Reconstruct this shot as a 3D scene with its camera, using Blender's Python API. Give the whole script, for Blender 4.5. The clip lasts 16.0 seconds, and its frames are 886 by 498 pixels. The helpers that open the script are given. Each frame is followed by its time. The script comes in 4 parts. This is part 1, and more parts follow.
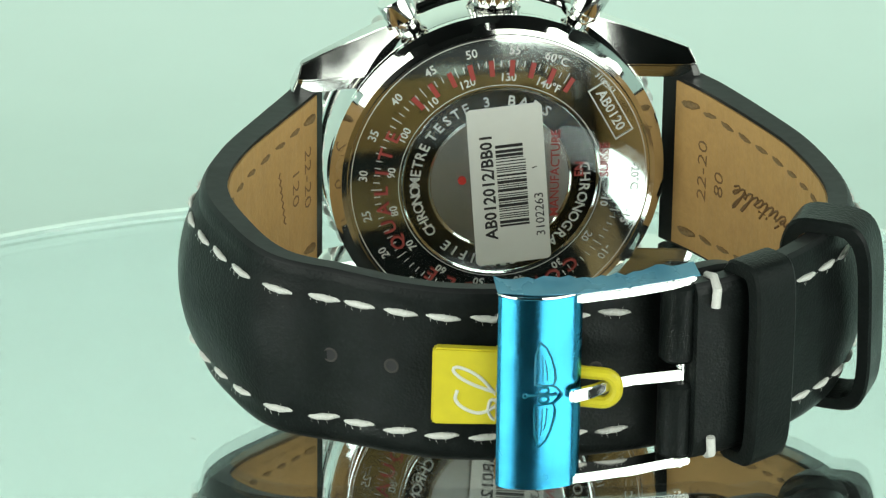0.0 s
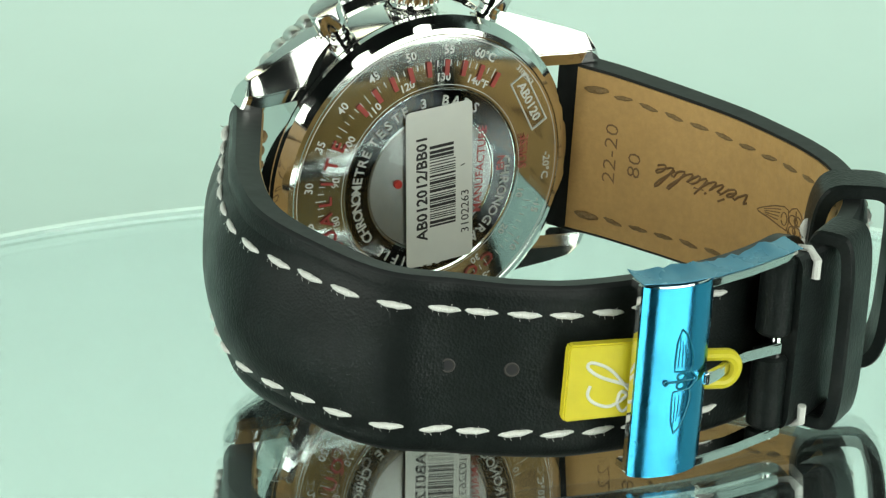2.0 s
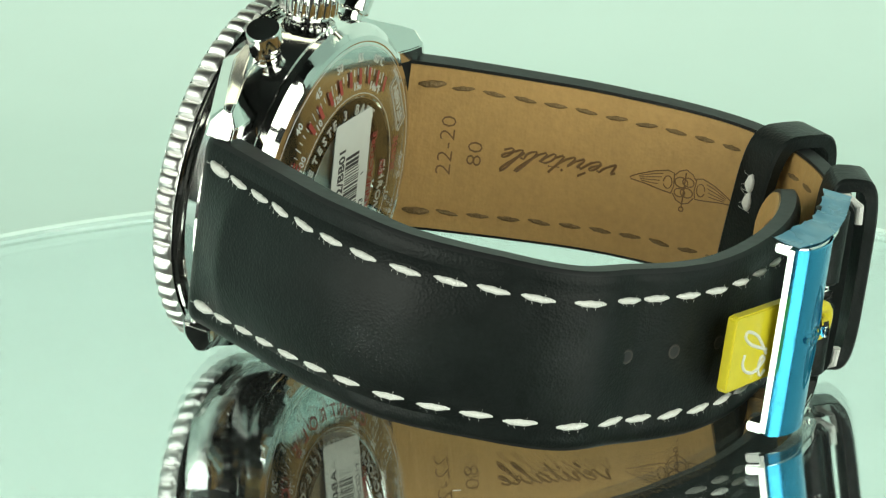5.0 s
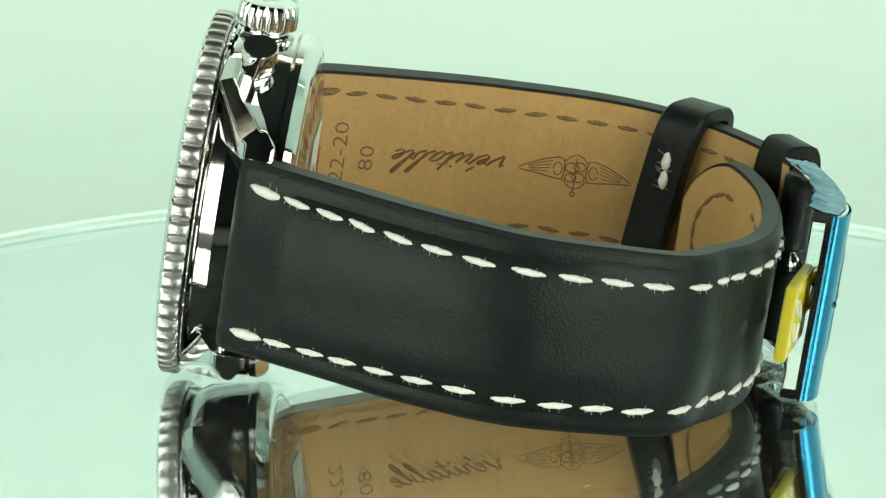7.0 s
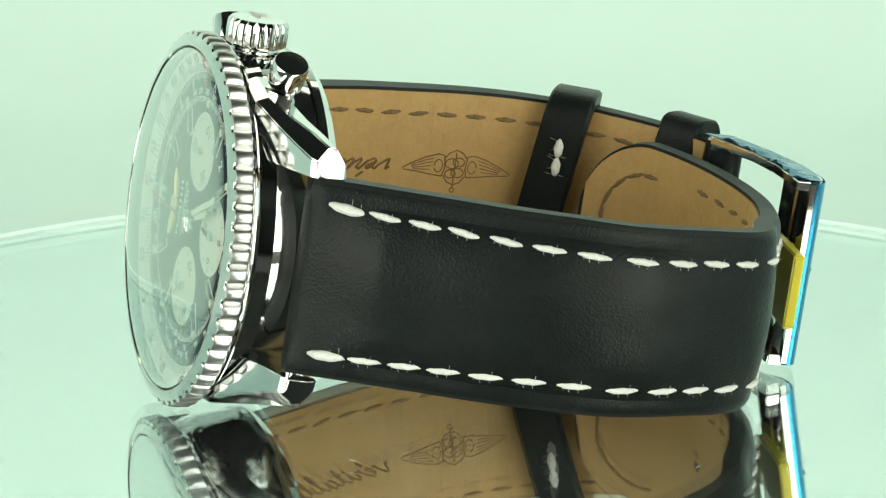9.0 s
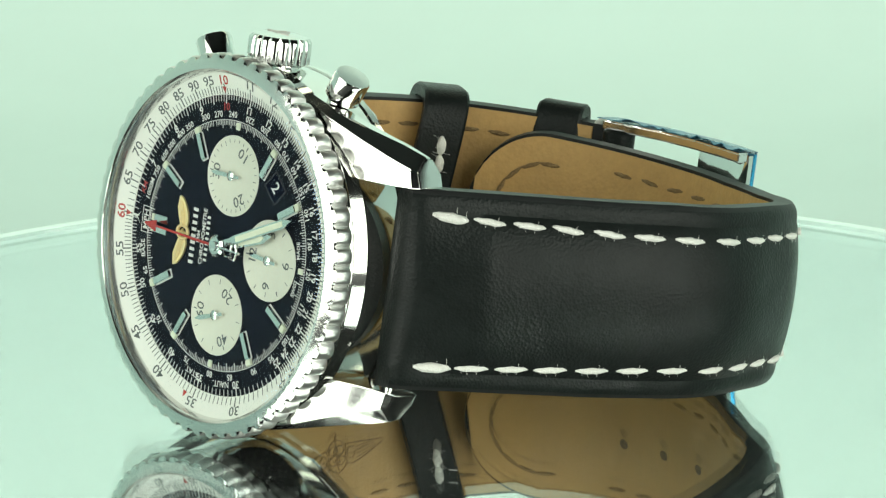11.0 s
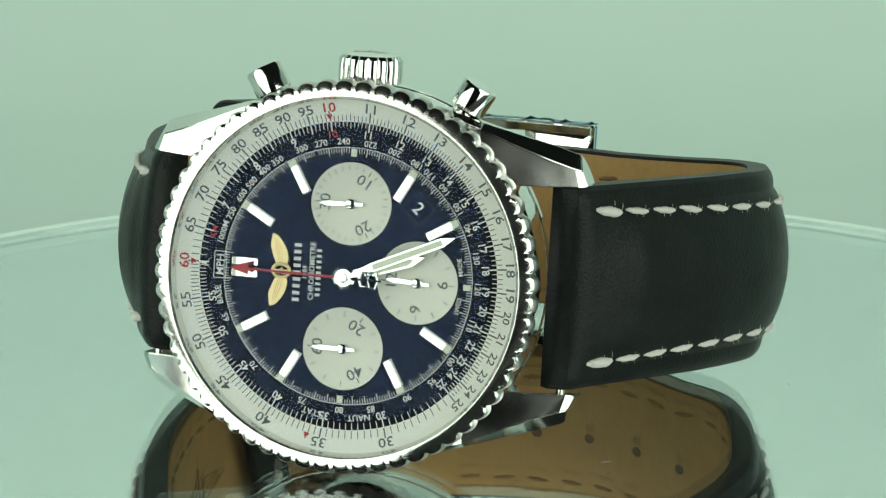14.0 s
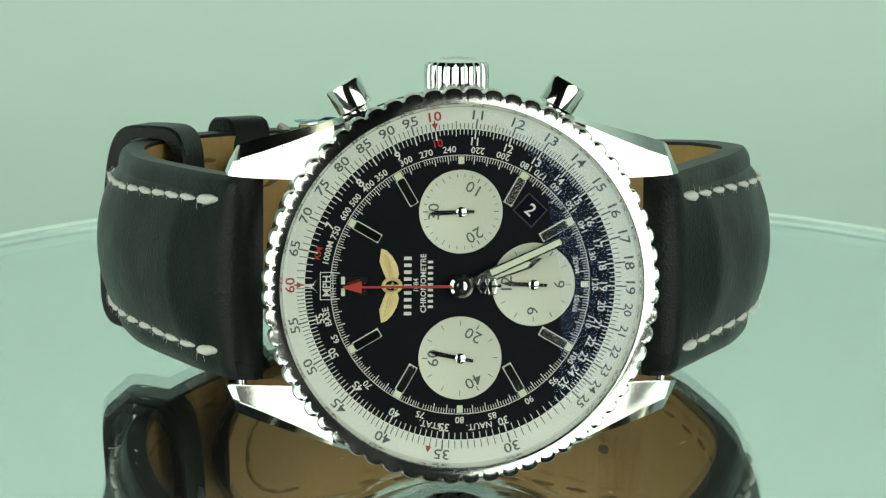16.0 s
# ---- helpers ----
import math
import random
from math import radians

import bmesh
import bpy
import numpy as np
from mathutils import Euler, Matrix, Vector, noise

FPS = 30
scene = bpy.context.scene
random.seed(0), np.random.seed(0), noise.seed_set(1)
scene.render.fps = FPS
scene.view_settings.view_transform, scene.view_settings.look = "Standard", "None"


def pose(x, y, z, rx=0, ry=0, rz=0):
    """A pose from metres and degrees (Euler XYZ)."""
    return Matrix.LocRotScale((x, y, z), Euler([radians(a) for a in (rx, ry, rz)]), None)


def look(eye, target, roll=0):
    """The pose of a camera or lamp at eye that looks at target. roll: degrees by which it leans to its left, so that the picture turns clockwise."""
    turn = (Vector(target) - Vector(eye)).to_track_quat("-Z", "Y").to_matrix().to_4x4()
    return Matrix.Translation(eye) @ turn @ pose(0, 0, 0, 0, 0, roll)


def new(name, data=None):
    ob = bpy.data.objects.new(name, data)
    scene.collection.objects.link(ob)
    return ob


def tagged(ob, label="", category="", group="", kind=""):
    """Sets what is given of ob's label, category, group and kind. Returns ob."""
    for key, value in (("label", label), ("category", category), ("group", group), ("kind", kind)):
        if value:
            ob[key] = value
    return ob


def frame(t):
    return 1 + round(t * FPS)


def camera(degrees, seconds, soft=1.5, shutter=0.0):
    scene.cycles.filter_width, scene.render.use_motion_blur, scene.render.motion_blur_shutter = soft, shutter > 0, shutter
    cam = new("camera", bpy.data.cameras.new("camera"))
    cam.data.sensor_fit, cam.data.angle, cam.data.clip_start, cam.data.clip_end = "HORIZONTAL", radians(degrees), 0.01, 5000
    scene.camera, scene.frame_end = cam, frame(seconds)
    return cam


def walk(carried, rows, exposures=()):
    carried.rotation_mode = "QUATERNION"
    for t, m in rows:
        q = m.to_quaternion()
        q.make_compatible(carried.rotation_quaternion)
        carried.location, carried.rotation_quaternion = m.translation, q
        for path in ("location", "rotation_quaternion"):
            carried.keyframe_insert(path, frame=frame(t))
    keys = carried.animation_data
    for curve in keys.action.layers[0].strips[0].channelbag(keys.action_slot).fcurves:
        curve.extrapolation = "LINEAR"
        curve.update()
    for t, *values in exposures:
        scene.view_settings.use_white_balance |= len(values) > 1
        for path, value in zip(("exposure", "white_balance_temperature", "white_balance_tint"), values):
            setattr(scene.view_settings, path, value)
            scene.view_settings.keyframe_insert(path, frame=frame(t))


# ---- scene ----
cam = camera(12.0, 16.0, soft=1.3)
STILL = pose(0, -0.4659, 0.1295, 75.313, 0, 0.484) @ pose(0, 0, 0, 0, 0, 0.385)
walk(cam, [(0, STILL), (16, STILL)], exposures=[(0, -0.28, 6500, 17), (4, -0.24, 6650, 15), (7, -0.08, 6850, 17), (9, -0.07, 6850, 17), (11.5, -0.22, 6700, 17), (13, -0.56, 6700, 14), (14.5, -0.76, 6700, 13),
                                          (16, -0.68, 6700, 13)])

# ---- light: a white photo tent, open and dark on the camera's side ----
world = bpy.data.worlds.new("world")
scene.world = world
world.use_nodes = True
world.node_tree.nodes["Background"].inputs[0].default_value = (0.55, 0.75, 0.68, 1)
world.node_tree.nodes["Background"].inputs[1].default_value = 0.05


def softbox(name, m, sx, sy, watts, colour):
    lamp = bpy.data.lights.new(name, "AREA")
    lamp.shape, lamp.size, lamp.size_y, lamp.energy, lamp.color = "RECTANGLE", sx, sy, watts, colour
    ob = new(name, lamp)
    ob.matrix_world = m
    return ob


softbox("softbox_top", look((0, 0.25, 0.38), (0, 0.50, 0.12)), 0.90, 0.20, 1.32, (0.92, 1.0, 0.74))
softbox("softbox_side", look((-0.487, -0.409, 0.17), (0, 0, 0.09)), 0.68, 0.50, 4.4, (0.88, 1.0, 0.87))
softbox("softbox_side", look((0.45, -0.45, 0.17), (0, 0, 0.09)), 0.68, 0.50, 4.4, (0.88, 1.0, 0.87))

# ---- materials ----


def material(name, colour, rough=0.5, metal=0.0, grain=0.0, grain_scale=400.0, bump=0.0, bump_scale=900.0, spec=0.5, rough_var=0.0, coat=0.0, crease=0.0):
    """A Principled material with mottling at two scales, uneven gloss and fine relief; scales are in 1/m."""
    mat = bpy.data.materials.new(name)
    mat.use_nodes = True
    tree = mat.node_tree
    n, link = tree.nodes, tree.links.new
    b = n["Principled BSDF"]
    b.inputs["Base Color"].default_value = (*colour, 1)
    b.inputs["Roughness"].default_value = rough
    b.inputs["Metallic"].default_value = metal
    b.inputs["Specular IOR Level"].default_value = spec
    b.inputs["Coat Weight"].default_value = coat
    if grain or rough_var or bump:
        at = n.new("ShaderNodeTexCoord")
    if grain:
        coarse, fine = n.new("ShaderNodeTexNoise"), n.new("ShaderNodeTexNoise")
        coarse.inputs["Scale"].default_value, fine.inputs["Scale"].default_value = grain_scale * 0.2, grain_scale
        coarse.inputs["Detail"].default_value = fine.inputs["Detail"].default_value = 4
        add = n.new("ShaderNodeMath")
        add.operation = "ADD"
        ramp = n.new("ShaderNodeMapRange")
        ramp.inputs["From Min"].default_value, ramp.inputs["From Max"].default_value = 0.6, 1.4
        ramp.inputs["To Min"].default_value, ramp.inputs["To Max"].default_value = 1 - grain, 1 + grain
        mul = n.new("ShaderNodeVectorMath")
        mul.operation = "SCALE"
        mul.inputs[0].default_value = colour
        for t in (coarse, fine):
            link(at.outputs["Object"], t.inputs["Vector"])
        link(coarse.outputs["Fac"], add.inputs[0])
        link(fine.outputs["Fac"], add.inputs[1])
        link(add.outputs[0], ramp.inputs["Value"])
        link(ramp.outputs[0], mul.inputs["Scale"])
        link(mul.outputs[0], b.inputs["Base Color"])
    if rough_var:
        smear = n.new("ShaderNodeTexNoise")
        smear.inputs["Scale"].default_value, smear.inputs["Detail"].default_value = 160, 5
        rmap = n.new("ShaderNodeMapRange")
        rmap.inputs["From Min"].default_value, rmap.inputs["From Max"].default_value = 0.35, 0.65
        rmap.inputs["To Min"].default_value, rmap.inputs["To Max"].default_value = max(rough - rough_var, 0.0), rough + rough_var
        link(at.outputs["Object"], smear.inputs["Vector"])
        link(smear.outputs["Fac"], rmap.inputs["Value"])
        link(rmap.outputs[0], b.inputs["Roughness"])
    if bump:
        cells, relief = n.new("ShaderNodeTexVoronoi"), n.new("ShaderNodeBump")
        cells.inputs["Scale"].default_value = bump_scale
        fold = n.new("ShaderNodeTexNoise")
        fold.inputs["Scale"].default_value, fold.inputs["Detail"].default_value = bump_scale * 0.4, 6
        mixed = n.new("ShaderNodeMath")
        mixed.operation = "ADD"
        relief.inputs["Strength"].default_value, relief.inputs["Distance"].default_value = bump, 0.0002
        link(at.outputs["Object"], cells.inputs["Vector"])
        link(at.outputs["Object"], fold.inputs["Vector"])
        link(cells.outputs["Distance"], mixed.inputs[0])
        link(fold.outputs["Fac"], mixed.inputs[1])
        link(mixed.outputs[0], relief.inputs["Height"])
        link(relief.outputs[0], b.inputs["Normal"])
    if crease:
        # fine folds that run across the strap
        squash, folds, ridge = n.new("ShaderNodeMapping"), n.new("ShaderNodeTexNoise"), n.new("ShaderNodeBump")
        squash.inputs["Scale"].default_value = (0.16, 1, 1)
        folds.inputs["Scale"].default_value, folds.inputs["Detail"].default_value = 750, 5
        ridge.inputs["Strength"].default_value, ridge.inputs["Distance"].default_value = crease, 0.0005
        link(at.outputs["Object"], squash.inputs["Vector"])
        link(squash.outputs[0], folds.inputs["Vector"])
        link(folds.outputs["Fac"], ridge.inputs["Height"])
        link(relief.outputs[0], ridge.inputs["Normal"])
        link(ridge.outputs[0], b.inputs["Normal"])
    return mat


def clear_coating(name, tint, gain, graze=1.0, clear=(0.95, 0.97, 0.97)):
    """Thin clear sheet: see-through, with a tinted mirror gloss that grows at grazing angles."""
    mat = bpy.data.materials.new(name)
    mat.use_nodes = True
    n, link = mat.node_tree.nodes, mat.node_tree.links.new
    n.remove(n["Principled BSDF"])
    see, gloss, mix = n.new("ShaderNodeBsdfTransparent"), n.new("ShaderNodeBsdfGlossy"), n.new("ShaderNodeMixShader")
    gloss.inputs["Color"].default_value, gloss.inputs["Roughness"].default_value = (*tint, 1), 0.01
    see.inputs["Color"].default_value = (*clear, 1)
    facing, power, fres, mul = n.new("ShaderNodeLayerWeight"), n.new("ShaderNodeMath"), n.new("ShaderNodeMapRange"), n.new("ShaderNodeMath")
    pale, blend, rise = n.new("ShaderNodeMapRange"), n.new("ShaderNodeMix"), n.new("ShaderNodeMapRange")
    facing.inputs["Blend"].default_value = 0.5
    power.operation, power.inputs[1].default_value = "POWER", 5.0
    fres.inputs["To Min"].default_value = 0.05
    pale.inputs["From Min"].default_value, pale.inputs["From Max"].default_value = 0.065, 0.13
    rise.inputs["From Min"].default_value, rise.inputs["From Max"].default_value = 0.07, 0.17
    rise.inputs["To Min"].default_value, rise.inputs["To Max"].default_value = gain, graze
    blend.data_type = "RGBA"
    blend.inputs[6].default_value, blend.inputs[7].default_value = (*tint, 1), (0.85, 0.9, 0.88, 1)
    mul.operation, mul.use_clamp = "MULTIPLY", True
    link(facing.outputs["Facing"], power.inputs[0])
    link(power.outputs[0], fres.inputs["Value"])
    link(fres.outputs[0], pale.inputs["Value"])
    link(fres.outputs[0], rise.inputs["Value"])
    link(pale.outputs[0], blend.inputs[0])
    link(blend.outputs[2], gloss.inputs["Color"])
    link(fres.outputs[0], mul.inputs[0])
    link(rise.outputs[0], mul.inputs[1])
    link(mul.outputs[0], mix.inputs[0])
    link(see.outputs[0], mix.inputs[1])
    link(gloss.outputs[0], mix.inputs[2])
    link(mix.outputs[0], n["Material Output"].inputs["Surface"])
    return mat


STEEL = material("polished steel", (0.80, 0.80, 0.78), 0.085, 1.0, rough_var=0.03)
SATIN = material("satin polished steel", (0.70, 0.70, 0.68), 0.34, 1.0, rough_var=0.04)
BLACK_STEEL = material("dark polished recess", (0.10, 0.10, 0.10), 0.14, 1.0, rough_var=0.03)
RING_STEEL = material("softly polished steel", (0.76, 0.76, 0.74), 0.15, 1.0, rough_var=0.04)
BRUSHED = material("brushed steel", (0.50, 0.50, 0.49), 0.32, 1.0, grain=0.10, grain_scale=2500)
ENGRAVED = material("etched steel", (0.72, 0.72, 0.69), 0.6, 0.35, grain=0.1)
LEATHER = material("black calf leather", (0.0098, 0.0130, 0.0122), 0.37, grain=0.30, grain_scale=1500, bump=0.20, bump_scale=3100, rough_var=0.06, spec=0.17)
EDGE = material("painted leather edge", (0.016, 0.018, 0.018), 0.45, grain=0.25, grain_scale=900, bump=0.12, bump_scale=700, spec=0.25)
LINING = material("tan lining leather", (0.56, 0.335, 0.120), 0.55, grain=0.10, grain_scale=1300, bump=0.22, bump_scale=2200, rough_var=0.08, crease=0.35)
LINING_DARK = material("scorched tan leather", (0.21, 0.115, 0.045), 0.6, grain=0.2)
HOLE_EDGE = material("raw punched leather edge", (0.045, 0.040, 0.034), 0.6, grain=0.2)
THREAD = material("white waxed thread", (0.85, 0.85, 0.80), 0.8, grain=0.08, grain_scale=5000, bump=0.4, bump_scale=4500)
THREAD_TAN = material("brown thread", (0.26, 0.165, 0.07), 0.7, grain=0.3, grain_scale=5000, bump=0.7, bump_scale=3500)
BLUE_FILM = material("blue protective film", (0.045, 0.37, 0.63), 0.22, 1.0, grain=0.05, grain_scale=300, rough_var=0.06)
BLUE_MATT = material("creased blue film", (0.06, 0.27, 0.42), 0.28, 0.3, grain=0.12, grain_scale=500, rough_var=0.1)
BLUE_DARK = material("embossed blue film", (0.005, 0.16, 0.24), 0.25, 0.3)
YELLOW = material("yellow plastic", (0.78, 0.66, 0.03), 0.32, grain=0.06, grain_scale=600)
WHITE_INK = material("white print", (0.78, 0.79, 0.74), 0.5, grain=0.05)
BLACK_INK = material("black print", (0.018, 0.019, 0.02), 0.5, grain=0.1)
GREY_INK = material("grey green print", (0.10, 0.12, 0.115), 0.5, grain=0.08)
RED_INK = material("red print", (0.48, 0.035, 0.025), 0.45, grain=0.08)
RED_CLEAR = material("red film print", (0.36, 0.06, 0.05), 0.35, grain=0.15)
DIAL_BLACK = material("black dial lacquer", (0.008, 0.009, 0.012), 0.35, grain=0.15, grain_scale=2000, spec=0.06)
DATE_BLACK = material("date wheel black", (0.004, 0.005, 0.012), 0.4, grain=0.1, spec=0.05)
DIAL_CREAM = material("silvered counter", (0.72, 0.73, 0.62), 0.42, 0.1, grain=0.04, grain_scale=4000)
RING_WHITE = material("silvered scale ring", (0.84, 0.86, 0.79), 0.45, 0.0, grain=0.02, grain_scale=2500)
LUME = material("pale lume", (0.74, 0.79, 0.62), 0.5, grain=0.05)
GOLD = material("pale gold", (0.92, 0.74, 0.38), 0.42, 0.55, grain=0.10, grain_scale=3000)
PAPER = material("matt white label", (0.68, 0.71, 0.67), 0.5, grain=0.03, grain_scale=700)
FABRIC = material("white tent fabric", (0.67, 0.84, 0.82), 0.9, grain=0.02, grain_scale=40)
DARK = material("dark room", (0.02, 0.022, 0.022), 0.9, grain=0.2, grain_scale=3)
SAPPHIRE = clear_coating("coated sapphire", (0.20, 0.36, 0.85), 0.42, 3.1)
CLEAR_FILM = clear_coating("clear film", (0.95, 0.95, 0.95), 0.5)
PANE = clear_coating("clear glass", (0.95, 1.0, 0.97), 1.0, 1.0, (0.98, 0.99, 1.0))
MIRROR = material("mirror glass", (0.98, 0.99, 0.96), 0.012, 0.98)
GLASS_EDGE = material("frosted glass edge", (0.98, 1.0, 0.98), 0.22, 1.0, rough_var=0.04)

# ---- helpers ----
MM = 0.001


def done(name, bm, mat, parent=None, label="", smooth=True, crease=32):
    """Links a bmesh, whose numbers are millimetres, as one mesh object."""
    bmesh.ops.scale(bm, vec=(MM, MM, MM), verts=bm.verts)
    data = bpy.data.meshes.new(name)
    for f in bm.faces:
        f.smooth = smooth
    bm.to_mesh(data)
    bm.free()
    if smooth:
        data.set_sharp_from_angle(angle=radians(crease))
    data.materials.append(mat)
    ob = new(name, data)
    if parent:
        ob.parent = parent
    if label:
        tagged(ob, label)
    return ob


part = done


def lathe(bm, profile, n=96, closed=False, m=None, shape=None, caps=True):
    """Turns a profile of (radius, z) about z; shape(angle, k) may change point k's radius."""
    rings = []
    for i in range(n):
        a = 2 * math.pi * i / n
        ring = []
        for k, (r, z) in enumerate(profile):
            rr = shape(a, k, r) if shape else r
            v = Vector((rr * math.sin(a), rr * math.cos(a), z))
            ring.append(bm.verts.new(m @ v if m else v))
        rings.append(ring)
    for i in range(n):
        p, q = rings[i], rings[(i + 1) % n]
        for k in range(len(profile) - 1 + (1 if closed else 0)):
            k2 = (k + 1) % len(profile)
            bm.faces.new((p[k], p[k2], q[k2], q[k]))
    if caps and not closed:
        for k in (0, -1):
            if profile[k][0] > 1e-6:
                bm.faces.new([r[k] for r in rings])
    bmesh.ops.remove_doubles(bm, verts=bm.verts, dist=1e-5)
    bmesh.ops.recalc_face_normals(bm, faces=bm.faces)
    return bm


def box(bm, lo, hi, m=None, bevel=0.0):
    made = bmesh.ops.create_cube(bm, size=1)["verts"]
    for v in made:
        v.co = Vector([(a + b) / 2 + c * (b - a) for a, b, c in zip(lo, hi, v.co)])
    if bevel:
        edges = {e for v in made for e in v.link_edges}
        made = [g for g in bmesh.ops.bevel(bm, geom=list(edges), offset=bevel, segments=2, affect="EDGES")["verts"]]
        made = list(set(made))
    if m:
        bmesh.ops.transform(bm, matrix=m, verts=made)
    return bm


def prism(bm, outline, z0, z1, m=None):
    """An extruded outline of (x, y)."""
    lo = [bm.verts.new((x, y, z0)) for x, y in outline]
    hi = [bm.verts.new((x, y, z1)) for x, y in outline]
    faces = [bm.faces.new(hi), bm.faces.new(lo[::-1])]
    for i in range(len(lo)):
        j = (i + 1) % len(lo)
        faces.append(bm.faces.new((lo[i], lo[j], hi[j], hi[i])))
    if m:
        bmesh.ops.transform(bm, matrix=m, verts=lo + hi)
    bmesh.ops.recalc_face_normals(bm, faces=faces)
    return bm


def tube(bm, pts, r, n=8, m=None, caps=True, radii=None):
    """A round bar along points."""
    pts = [Vector(p) for p in pts]
    rings = []
    side = None
    for i, p in enumerate(pts):
        t = (pts[min(i + 1, len(pts) - 1)] - pts[max(i - 1, 0)]).normalized()
        if side is None:
            side = t.orthogonal().normalized()
        side = (side - t * side.dot(t)).normalized()
        up = t.cross(side)
        rr = float(radii[i]) if radii else r
        ring = [p + rr * (math.cos(2 * math.pi * k / n) * side + math.sin(2 * math.pi * k / n) * up) for k in range(n)]
        rings.append([bm.verts.new(m @ v if m else v) for v in ring])
    for a, b in zip(rings, rings[1:]):
        for k in range(n):
            bm.faces.new((a[k], a[(k + 1) % n], b[(k + 1) % n], b[k]))
    if caps:
        bm.faces.new(rings[0][::-1])
        bm.faces.new(rings[-1])
    return bm


def spline(points, n):
    """Even samples of a smooth line through points of any dimension."""
    p = [np.array(q, float) for q in points]
    p = [2 * p[0] - p[1], *p, 2 * p[-1] - p[-2]]
    fine = []
    for i in range(1, len(p) - 2):
        for k in range(24):
            u = k / 24
            fine.append(0.5 * (2 * p[i] + (p[i + 1] - p[i - 1]) * u + (2 * p[i - 1] - 5 * p[i] + 4 * p[i + 1] - p[i + 2]) * u * u
                               + (3 * p[i] - p[i - 1] - 3 * p[i + 1] + p[i + 2]) * u ** 3))
    fine.append(p[-2])
    fine = np.array(fine)
    length = np.concatenate([[0], np.cumsum(np.linalg.norm(np.diff(fine, axis=0), axis=1))])
    s = np.linspace(0, length[-1], n)
    return np.stack([np.interp(s, length, fine[:, d]) for d in range(fine.shape[1])], 1), length[-1]


def letters(bm, text, size, m, depth=0.03, fat=0.0, wide=1.0):
    """Adds a word, centred at m's origin, as solid letters with the built-in font."""
    curve = bpy.data.curves.new("word", "FONT")
    curve.body, curve.size, curve.extrude, curve.offset = text, size, depth, fat
    curve.align_x, curve.align_y, curve.resolution_u = "CENTER", "CENTER", 2
    ob = bpy.data.objects.new("word", curve)
    scene.collection.objects.link(ob)
    bpy.context.view_layer.update()
    data = bpy.data.meshes.new_from_object(ob.evaluated_get(bpy.context.evaluated_depsgraph_get()))
    data.transform(m @ Matrix.Diagonal((wide, 1, 1, 1)))
    bm.from_mesh(data)
    bpy.data.objects.remove(ob)
    bpy.data.curves.remove(curve)
    bpy.data.meshes.remove(data)
    return bm


def on_dial(clock, r, z, turn=0.0):
    """The pose at a clock angle (degrees from 12, clockwise) and radius on the dial; its y points outwards, its z at the viewer."""
    a = radians(clock)
    return Matrix.Translation((r * math.sin(a), r * math.cos(a), z)) @ Matrix.Rotation(-a, 4, "Z") @ Matrix.Rotation(radians(turn), 4, "Z")


def flat_bar(bm, m, w, l, z=0.03):
    """A thin printed bar w wide (x) and l long (y)."""
    return box(bm, (-w / 2, -l / 2, -z), (w / 2, l / 2, z), m)


SCRIPT = {
    "v": (1.0, [(0, 0.8), (0.15, 1), (0.3, 0.2), (0.4, 0), (0.75, 0.6), (0.8, 1), (1.0, 0.85)]),
    "e": (0.6, [(0, 0.3), (0.35, 0.6), (0.45, 0.85), (0.3, 1), (0.1, 0.7), (0.1, 0.25), (0.3, 0), (0.6, 0.25)]),
    "r": (0.8, [(0, 0.2), (0.2, 0.95), (0.25, 1.05), (0.3, 0.85), (0.5, 0.9), (0.45, 0.3), (0.55, 0), (0.8, 0.3)]),
    "i": (0.55, [(0, 0.3), (0.2, 1), (0.15, 0.3), (0.3, 0), (0.55, 0.3)], [(0.24, 1.35), (0.27, 1.5)]),
    "t": (0.6, [(0, 0.3), (0.2, 1), (0.25, 1.9), (0.2, 0.4), (0.35, 0), (0.6, 0.3)], [(-0.05, 1.2), (0.55, 1.25)]),
    "a": (0.95, [(0.55, 0.85), (0.3, 1), (0.05, 0.6), (0.1, 0.1), (0.3, 0), (0.55, 0.7), (0.6, 1), (0.55, 0.3), (0.7, 0), (0.95, 0.3)]),
    "b": (0.75, [(0, 0.3), (0.3, 1.5), (0.4, 2.2), (0.25, 2.2), (0.15, 1.2), (0.15, 0.2), (0.35, 0), (0.6, 0.4), (0.5, 0.9), (0.75, 0.8)]),
    "l": (0.55, [(0, 0.3), (0.35, 1.6), (0.4, 2.3), (0.22, 2.2), (0.15, 0.4), (0.3, 0), (0.55, 0.3)]),
}
SCRIPT["\u00e9"] = (*SCRIPT["e"], [(0.4, 1.3), (0.62, 1.75)])


def script(bm, text, m, sx, sy, pen=0.13):
    """A slanted handwritten word, its letters drawn as joined pen strokes."""
    x = 0.0
    for ch in text:
        wide, *strokes = SCRIPT[ch]
        for line in strokes:
            fine = spline([(x + a, b) for a, b in line], 22)[0]
            tube(bm, [m @ Vector((p[0] * sx + 0.75 * sy * p[1], p[1] * sy, 0)) for p in fine], pen, 5,
                 radii=[pen * (0.55 + 0.75 * abs(q[1] - p[1]) / (1e-6 + math.hypot(q[0] - p[0], q[1] - p[1]))) for p, q in zip(fine, list(fine[1:]) + [fine[-1] + (0, 0.01)])])
        x += wide
    return bm


